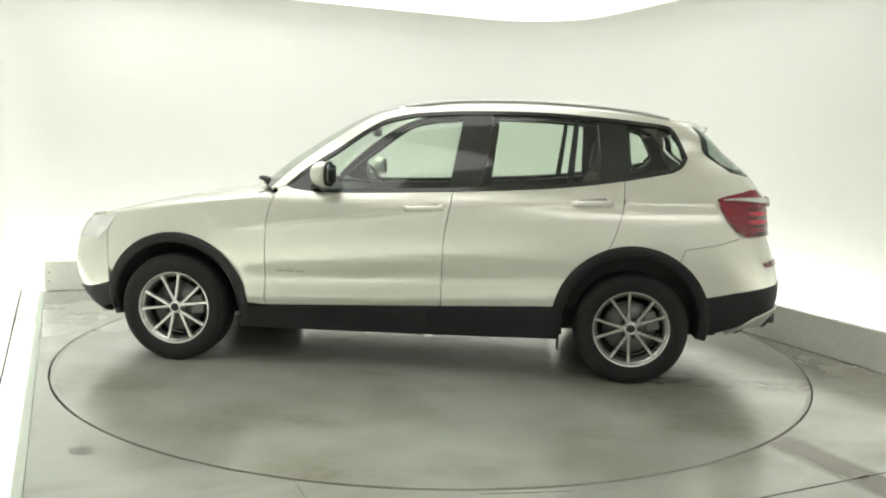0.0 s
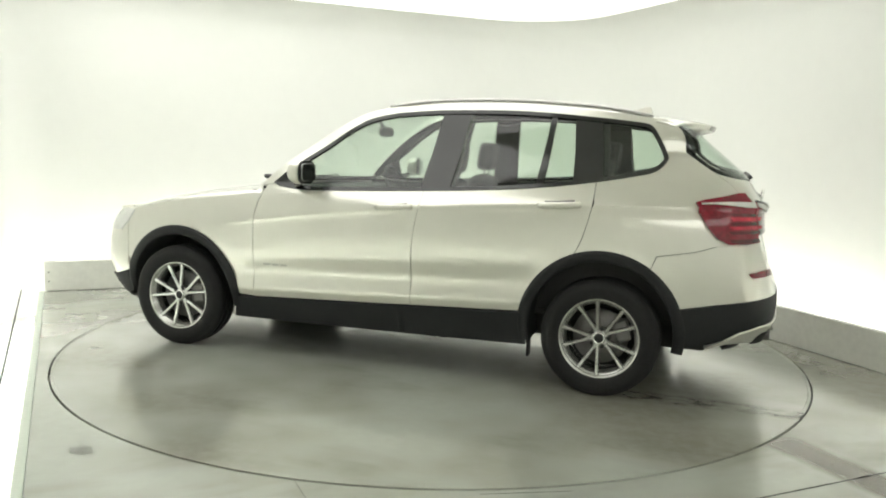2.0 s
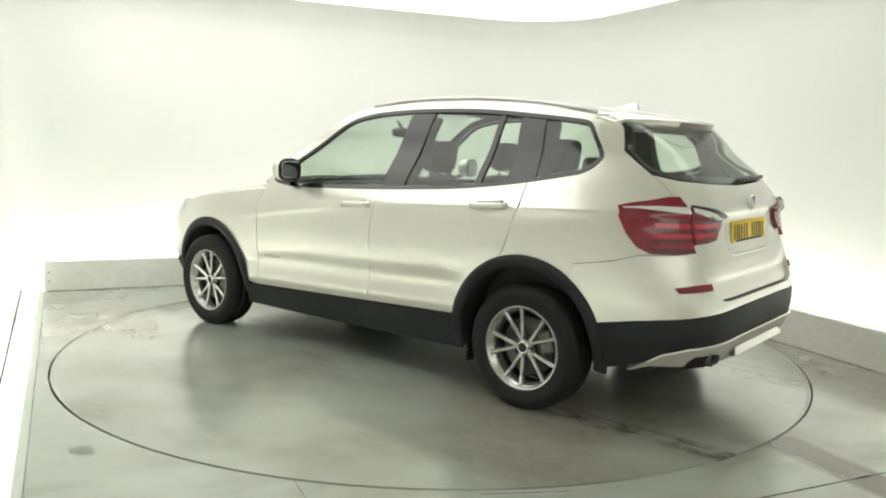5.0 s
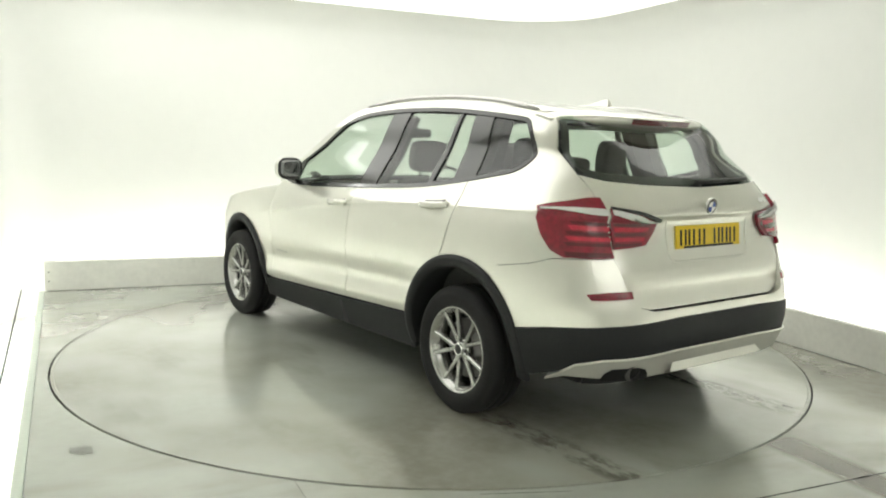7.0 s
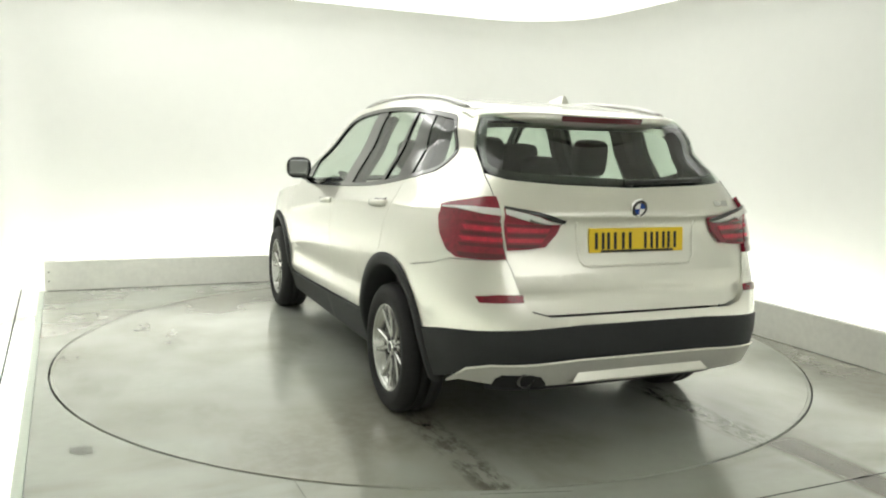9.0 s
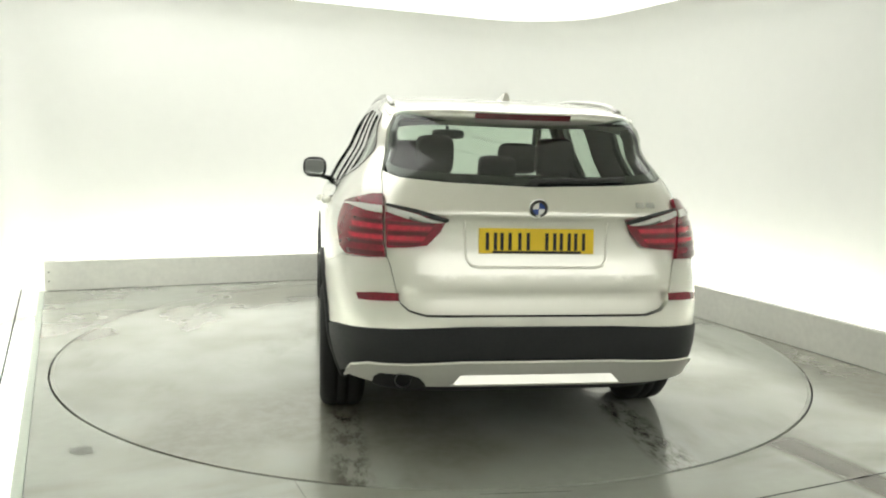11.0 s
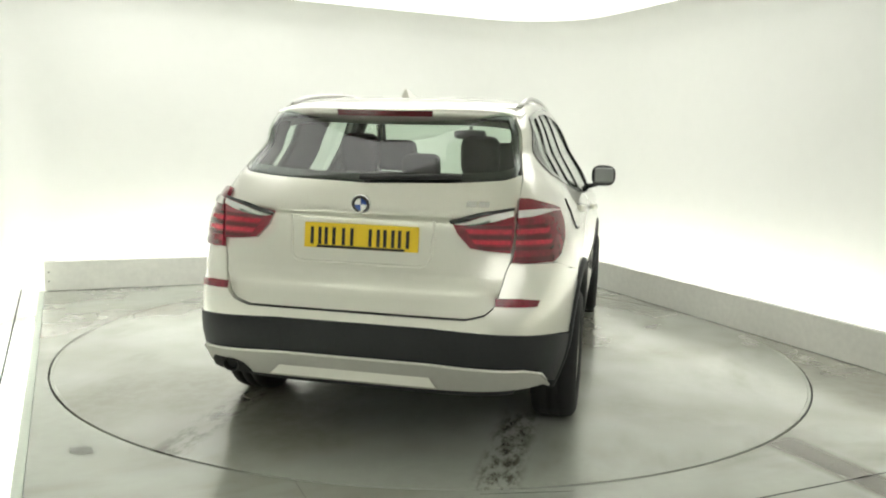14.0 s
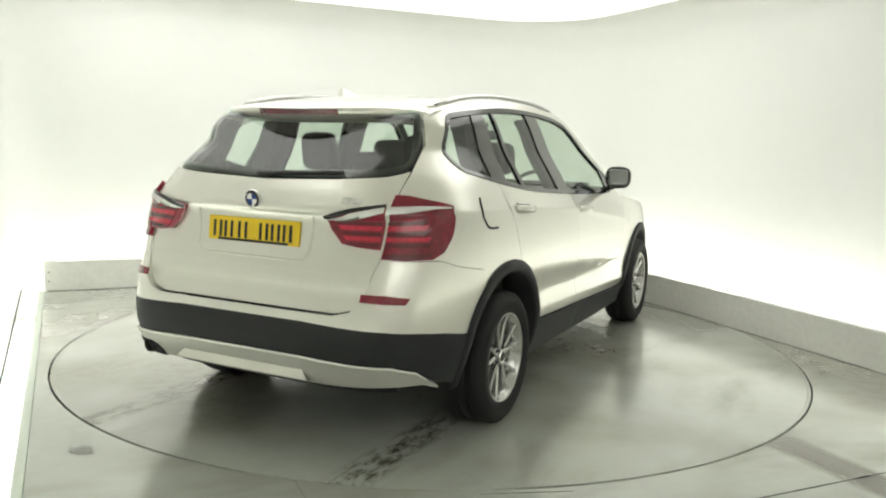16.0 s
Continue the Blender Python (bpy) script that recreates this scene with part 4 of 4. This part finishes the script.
for sd in (1, -1):
    pts = []
    for i in range(15):
        x = 0.02 - 1.62 * i / 14
        ze = curve(x, tuple(sorted(ROOF_EDGE)))
        lift = 0.020 * (1 - abs(2 * i / 14 - 1) ** 6)
        pts.append((x, sd * (side_y(x, ze) - 0.025), ze + 0.004 + lift))
    rail = part("roof_rail", tube(pts, 0.014, 8, 0.9), M_ALLOY, car, "satin silver roof rail")
bm = bmesh.new()
fin = [(0, 0), (0.05, 0.016), (0.10, 0.036), (0.135, 0.040), (0.15, 0.0)]
lft = [bm.verts.new((-x, 0.005 + 0.016 * (1 - z / 0.041), z)) for x, z in fin]
rgt = [bm.verts.new((-x, -0.005 - 0.016 * (1 - z / 0.041), z)) for x, z in fin]
bm.faces.new(lft)
bm.faces.new(rgt[::-1])
for i in range(len(fin)):
    j = (i + 1) % len(fin)
    bm.faces.new((lft[i], rgt[i], rgt[j], lft[j]))
bmesh.ops.recalc_face_normals(bm, faces=bm.faces)
aerial = part("roof_aerial", bm, M_PAINT, car)
aerial.matrix_basis = pose(-1.40, 0, 1.628, 0, -4, 0)
# rear wiper
wiper = part("rear_wiper", tube([skin_point(skin_rear, *ry(y, z), 0.014) for y, z in ((0.03, 1.226), (-0.12, 1.232), (-0.27, 1.236), (-0.42, 1.242))], 0.011, 8), M_INK, gate, "black rear wiper")
part("wiper_base", lathe([(0.0001, 0.02), (0.016, 0.018), (0.020, 0.0)], 20), M_INK, wiper).matrix_basis = Matrix.Translation(skin_rear(0, 1.225)) @ pose(0.01, 0, 0, 0, 0, 90)

# ---- nose ----
nose_half = [nx(1.862, 0.50 + 0.04 * i) for i in range(11)] + [nx(1.95, 0.90), ny(0.80, 0.895), ny(0.74, 0.87), ny(0.4, 0.862)]
nose_low = [nx(1.862, 0.46), nx(1.93, 0.44), nx(2.0, 0.42), ny(0.75, 0.41), ny(0.6, 0.40)]
panel("front_bumper", nose_half + mirrored(nose_half) + [(-s, z) for s, z in nose_low] + nose_low[::-1], M_PAINT, car, skin_nose, gap=0.0015)
fl = [nx(1.85, 0.32), nx(1.93, 0.29), nx(2.0, 0.27), ny(0.75, 0.26), ny(0.6, 0.25)]
panel("front_bumper_cladding", nose_low + mirrored(nose_low) + [(-s, z) for s, z in fl] + fl[::-1], M_CLAD, car, skin_nose, off=0.012, flange=0.06, gap=0, label="dark grey plastic lower bumper")
for sd in (1, -1):
    hl = [nx(1.80, 0.882), nx(1.86, 0.80), nx(1.93, 0.735), ny(0.72, 0.725), ny(0.45, 0.735), ny(0.42, 0.80), ny(0.72, 0.845), nx(1.98, 0.862), nx(1.90, 0.885)]
    panel("headlamp", hl, M_LAMP_GLASS, car, skin_nose, side=sd, off=0.006, flange=0.012, gap=0, step=0.04, label="clear glass headlamp")
    panel("grille", [ny(0.03, 0.80), ny(0.34, 0.80), ny(0.36, 0.70), ny(0.30, 0.60), ny(0.05, 0.60), ny(0.03, 0.70)], M_BLACK, car, skin_nose, side=sd, off=0.006, flange=0.01, gap=0, label="black upright grille")

# ---- door mirrors ----
for sd in (1, -1):
    bm = soft_box((0.11, 0.170, 0.148), pose(0.462, sd * 0.972, 1.192, 0, 0, -sd * 8), 2.7)
    for v in bm.verts:
        if v.co.x > 0.470:
            v.co.z = 1.195 + (v.co.z - 1.195) * (1 - 0.35 * (v.co.x - 0.470) / 0.065)
    mirror = part("door_mirror", bm, M_PAINT, car)
    part("mirror_rim", soft_box((0.016, 0.172, 0.150), pose(0.412, sd * 0.974, 1.192, 0, 0, -sd * 8), 2.9), M_BLACK, mirror, "black mirror shell back")
    part("mirror_glass", soft_box((0.012, 0.140, 0.108), pose(0.398, sd * 0.975, 1.194, 0, 0, -sd * 8), 6.0), M_MIRROR, mirror)
    part("mirror_foot", tube([(0.53, sd * 0.86, 1.108), (0.51, sd * 0.90, 1.115), (0.475, sd * 0.94, 1.135)], 0.026, 10, 0.7), M_BLACK, mirror)
    panel("mirror_triangle", [(0.70, 1.112), (0.60, 1.205), (0.52, 1.262), (0.52, 1.09), (0.64, 1.096)], M_BLACK, car, side=sd, off=0.001, flange=0.01, gap=0, label="gloss black corner trim")

# ---- wheels ----
TYRE_R, RIM_R, TYRE_W = 0.336, 0.222, 0.225


def build_wheel():
    """Wheel with its outer face towards +y, centre at the hub."""
    ob = part("wheel", lathe([(RIM_R - 0.012, 0.085), (RIM_R + 0.004, 0.100), (RIM_R + 0.006, 0.092), (RIM_R - 0.018, 0.070), (RIM_R - 0.03, 0.0), (RIM_R - 0.02, -0.10),
                              (RIM_R - 0.026, -0.10), (RIM_R - 0.038, 0.0), (RIM_R - 0.026, 0.072), (RIM_R - 0.012, 0.085)], 64), M_ALLOY, car, "silver ten-spoke alloy wheel")
    prof = [(RIM_R - 0.004, -0.09), (RIM_R + 0.02, -0.108), (RIM_R + 0.06, -0.114), (TYRE_R - 0.025, -0.105), (TYRE_R - 0.006, -0.088), (TYRE_R, -0.06), (TYRE_R, -0.032), (TYRE_R - 0.007, -0.030),
            (TYRE_R - 0.007, -0.024), (TYRE_R, -0.022), (TYRE_R, 0.022), (TYRE_R - 0.007, 0.024), (TYRE_R - 0.007, 0.030), (TYRE_R, 0.032), (TYRE_R, 0.06), (TYRE_R - 0.006, 0.088),
            (TYRE_R - 0.025, 0.105), (TYRE_R - 0.032, 0.1065), (TYRE_R - 0.036, 0.110), (RIM_R + 0.06, 0.114), (RIM_R + 0.02, 0.108), (RIM_R + 0.003, 0.096), (RIM_R - 0.004, 0.085)]
    part("tyre", lathe(prof, 72), M_RUBBER, ob, "black rubber tyre")
    part("brake_disc", lathe([(0.06, 0.022), (0.155, 0.022), (0.157, 0.012), (0.157, 0.002), (0.06, 0.002)], 48), M_STEEL, ob, "worn steel brake disc")
    part("caliper", box_bm((-0.17, -0.03, -0.06), (-0.09, 0.055, 0.06), None, 0.012), M_STEEL, ob)
    # black disc added behind the spokes for the wheel's shaded inside
    part("wheel_shade", lathe([(0.0001, -0.055), (0.19, -0.055), (0.19, -0.09)], 32), M_RUBBER, ob)
    part("rim_ring", lathe([(0.194, 0.056), (0.197, 0.072), (0.208, 0.078), (0.213, 0.092), (0.219, 0.099), (0.226, 0.100)], 64), M_ALLOY, ob, "bright stepped rim edge")
    part("hub", lathe([(0.0001, 0.072), (0.036, 0.072), (0.052, 0.062), (0.060, 0.045), (0.058, 0.02)], 40), M_ALLOY, ob)
    part("hub_cap", lathe([(0.0001, 0.082), (0.024, 0.081), (0.030, 0.078), (0.031, 0.070)], 32), M_INK, ob, "dark round hub cap")
    part("cap_ring", lathe([(0.026, 0.0815), (0.030, 0.084), (0.034, 0.080), (0.034, 0.070)], 32), M_CHROME, ob)
    bm = bmesh.new()
    prof = ((0.035, 0.0125, 0.070, 0.036), (0.10, 0.0108, 0.074, 0.046), (0.16, 0.0102, 0.079, 0.056), (0.212, 0.0125, 0.088, 0.066))
    rings = []
    for r, w, top, low in prof:
        rings.append([bm.verts.new((r, low, -w * 1.25)), bm.verts.new((r, top - 0.006, -w)), bm.verts.new((r, top, -w * 0.6)), bm.verts.new((r, top, w * 0.6)), bm.verts.new((r, top - 0.006, w)), bm.verts.new((r, low, w * 1.25))])
    for a, b in zip(rings, rings[1:]):
        for i in range(6):
            bm.faces.new((a[i], a[(i + 1) % 6], b[(i + 1) % 6], b[i]))
    bm.faces.new(rings[0])
    bm.faces.new(rings[-1])
    bmesh.ops.recalc_face_normals(bm, faces=bm.faces)
    first = part("spoke", bm, M_ALLOY, ob)
    for i in range(10):
        sp = first if i == 0 else part_copy(first, ob)
        pair, leg = divmod(i, 2)
        a = pair * 72 + (10 if leg else -10)
        # each pair leaves the hub close together and spreads to the rim
        sp.matrix_basis = pose(0, 0, 0, 0, -(a + 90), 0) @ pose(0, 0, 0.010 * (-1 if leg else 1), 0, -8 * (1 if leg else -1), 0)
    for i in range(5):
        b = part("wheel_bolt", lathe([(0.0001, 0.078), (0.009, 0.078), (0.011, 0.070)], 12), M_INK, ob)
        b.matrix_basis = pose(0.052 * math.cos(radians(54 + 72 * i)), 0, 0.052 * math.sin(radians(54 + 72 * i)))
    return ob


def part_copy(ob, parent):
    c = new(ob.name.split(".")[0], ob.data)
    c.parent = parent
    return c


wheel = build_wheel()
WHEELS = ((1.400, 0.835, 0, 8), (-1.402, 0.820, 0, 20), (1.400, -0.835, 180, 40), (-1.402, -0.820, 180, 5))
for k, (x, y, turn, spin) in enumerate(WHEELS):
    m = pose(x, y, TYRE_R - 0.006, 0, 0, turn) @ pose(0, 0, 0, 0, spin, 0)
    if k == 0:
        wheel.matrix_basis = m
    else:
        copy_thing(wheel, m)

# ---- underbody and cabin ----
under = bmesh.new()
add_box(under, (-1.98, -0.60, 0.24), (1.85, 0.60, 0.40), None, 0.03)
add_box(under, (-0.93, -0.80, 0.26), (0.93, 0.80, 0.40), None, 0.02)
part("underbody", under, M_CABIN, car)
for cx, sd in ((1.405, 1), (1.405, -1), (-1.395, 1), (-1.395, -1)):
    liner = bmesh.new()
    rings = []
    for i in range(21):
        a = radians(-8 + 196 * i / 20)
        rings.append([liner.verts.new((cx + 0.43 * math.cos(a), sd * yy, 0.35 + 0.43 * math.sin(a))) for yy in (0.845, 0.56)])
    for r, q in zip(rings, rings[1:]):
        liner.faces.new((r[0], r[1], q[1], q[0]))
    liner.faces.new([r[1] for r in rings])
    part("arch_liner", liner, M_RUBBER, car)
tub = bmesh.new()
for sd in (1, -1):
    rows = []
    for x in [0.78 - 0.16 * i for i in range(17)]:
        xx = max(-1.80, x)
        b = belt(max(-1.6, min(0.65, xx))) - 0.012
        rows.append([Vector((xx, sd * (side_y(xx, b) - 0.05), b)), Vector((xx, sd * (side_y(xx, 0.9) - 0.10), 0.85)), Vector((xx, sd * 0.70, 0.42))])
    vs = [[tub.verts.new(p) for p in r] for r in rows]
    for a, b in zip(vs, vs[1:]):
        for i in range(2):
            tub.faces.new((a[i], a[i + 1], b[i + 1], b[i]))
add_box(tub, (-2.05, -0.72, 0.40), (1.0, 0.72, 0.43))
add_box(tub, (0.85, -0.80, 0.42), (0.90, 0.80, 1.06))
part("cabin_lining", tub, M_CABIN, car)
part("headliner", grid_sheet([[roof_point(-0.93 + 1.86 * i / NV, 0.03 + 0.94 * j / 12) - Vector((0, 0, 0.035)) for i in range(NV + 1)] for j in range(13)]), M_HEADLINER, car)
for sd in (1, -1):
    dpillar = [(-1.345, 1.19)] + [(x, z) for x, z in DLO_LOW[::-1] if x < -1.35] + DLO_REAR[::-1] + [(-1.60, 1.56), (-1.70, 1.53), (-1.88, 1.25), (-1.90, 1.10), (-1.35, 1.05)]
    panel("pillar_trim", dpillar, M_CABIN, car, side=sd, off=-0.035, flange=0.04, gap=0.002)
    panel("roof_trim", [(-1.60, 1.545)] + DLO_TOP[::-1] + DLO_FRONT[::-1] + [(0.735, 1.10)] + SCREEN_EDGE[1:] + ROOF_EDGE[1:], M_CABIN, car, side=sd, off=-0.03, flange=0.0, gap=0.004)
    for nm, e0, e1 in (("pillar_trim", (-0.29, -0.36), (-0.48, -0.54)), ("pillar_trim", (-1.19, -1.17), (-1.39, -1.36))):
        panel(nm, [(e0[0], belt(e0[0])), (e1[0], belt(e1[0])), (e1[1], 1.57), (e0[1], 1.57)], M_CABIN, car, side=sd, off=-0.05, flange=0.03 if e0[0] > -1 else 0.07, gap=0)
part("subframe", box_bm((0.62, -0.55, 0.17), (1.12, 0.55, 0.32), None, 0.03), M_CABIN, car)
for sd in (1, -1):
    part("mud_flap", box_bm((-0.985, sd * 0.80 - 0.03, 0.16), (-0.972, sd * 0.80 + 0.03, 0.30), None, 0.003), M_RUBBER, car)
part("load_cover", box_bm((-1.98, -0.62, 1.02), (-1.45, 0.62, 1.04), None, 0.008), M_CABIN, car)
dash = bmesh.new()
add_box(dash, (0.48, -0.76, 0.72), (0.86, 0.76, 1.06), None, 0.06)
part("dashboard", dash, M_CABIN, car)
part("steering_wheel", lathe([(0.17 + 0.014 * math.cos(radians(a)), 0.014 * math.sin(radians(a))) for a in range(0, 361, 45)], 32), M_INK, car).matrix_basis = pose(0.36, -0.37, 1.05, 0, 0, 90) @ pose(0, 0, 0, 24, 0, 0)


def seat(name, x, y, width, rest_z, lean):
    s = part(name, soft_box((0.16, width, 0.70), pose(x - 0.28, y, 0.83 + rest_z, 0, -lean, 0), 4.2), M_SEAT, car, "dark leather seat")
    part("cushion", soft_box((0.52, width, 0.17), pose(x, y, 0.55, 0, -4, 0), 3.6), M_SEAT, s)
    return s


def headrest(owner, x, y, z, w, h):
    part("headrest", soft_box((0.10, w, h), pose(x, y, z, 0, -8, 0), 4.6, 7), M_SEAT, owner)
    for dy in (-0.06, 0.06):
        part("headrest_rod", tube([(x + 0.005, y + dy, z - 0.02), (x + 0.015, y + dy, z - h / 2 - 0.10)], 0.007, 8), M_CHROME, owner)


for y in (0.37, -0.37):
    s = seat("front_seat", 0.02, y, 0.50, 0, 14)
    headrest(s, -0.36, y, 1.305, 0.27, 0.20)
bench = seat("rear_seat", -0.90, 0.0, 1.28, 0.055, 14)
for y, w, h, z in ((0.325, 0.225, 0.21, 1.280), (-0.025, 0.225, 0.14, 1.212), (-0.350, 0.225, 0.21, 1.280)):
    headrest(bench, -1.27, y, z + 0.05, w * 0.92, h)
glassmirror = part("inside_mirror", soft_box((0.03, 0.24, 0.07), pose(0.30, 0.0, 1.46), 4.0, 6), M_INK, car)
part("mirror_stem", tube([(0.31, 0, 1.48), (0.36, 0, 1.54)], 0.012, 8), M_INK, glassmirror)


def motions():
    """The table and the car on it turn together at a nearly even rate."""
    def heading(t):
        s = t - 8.0
        return 119.49 - 6.945 * s - 0.0152 * s * s
    times = [float(i) for i in range(17)]
    walk(turntable, [(t, pose(0, 0, 0, 0, 0, heading(t))) for t in times])
    walk(car, [(t, pose(0, 0, 0, 0, 0, heading(t)) @ pose(0.147, -0.135, 0)) for t in times])


motions()
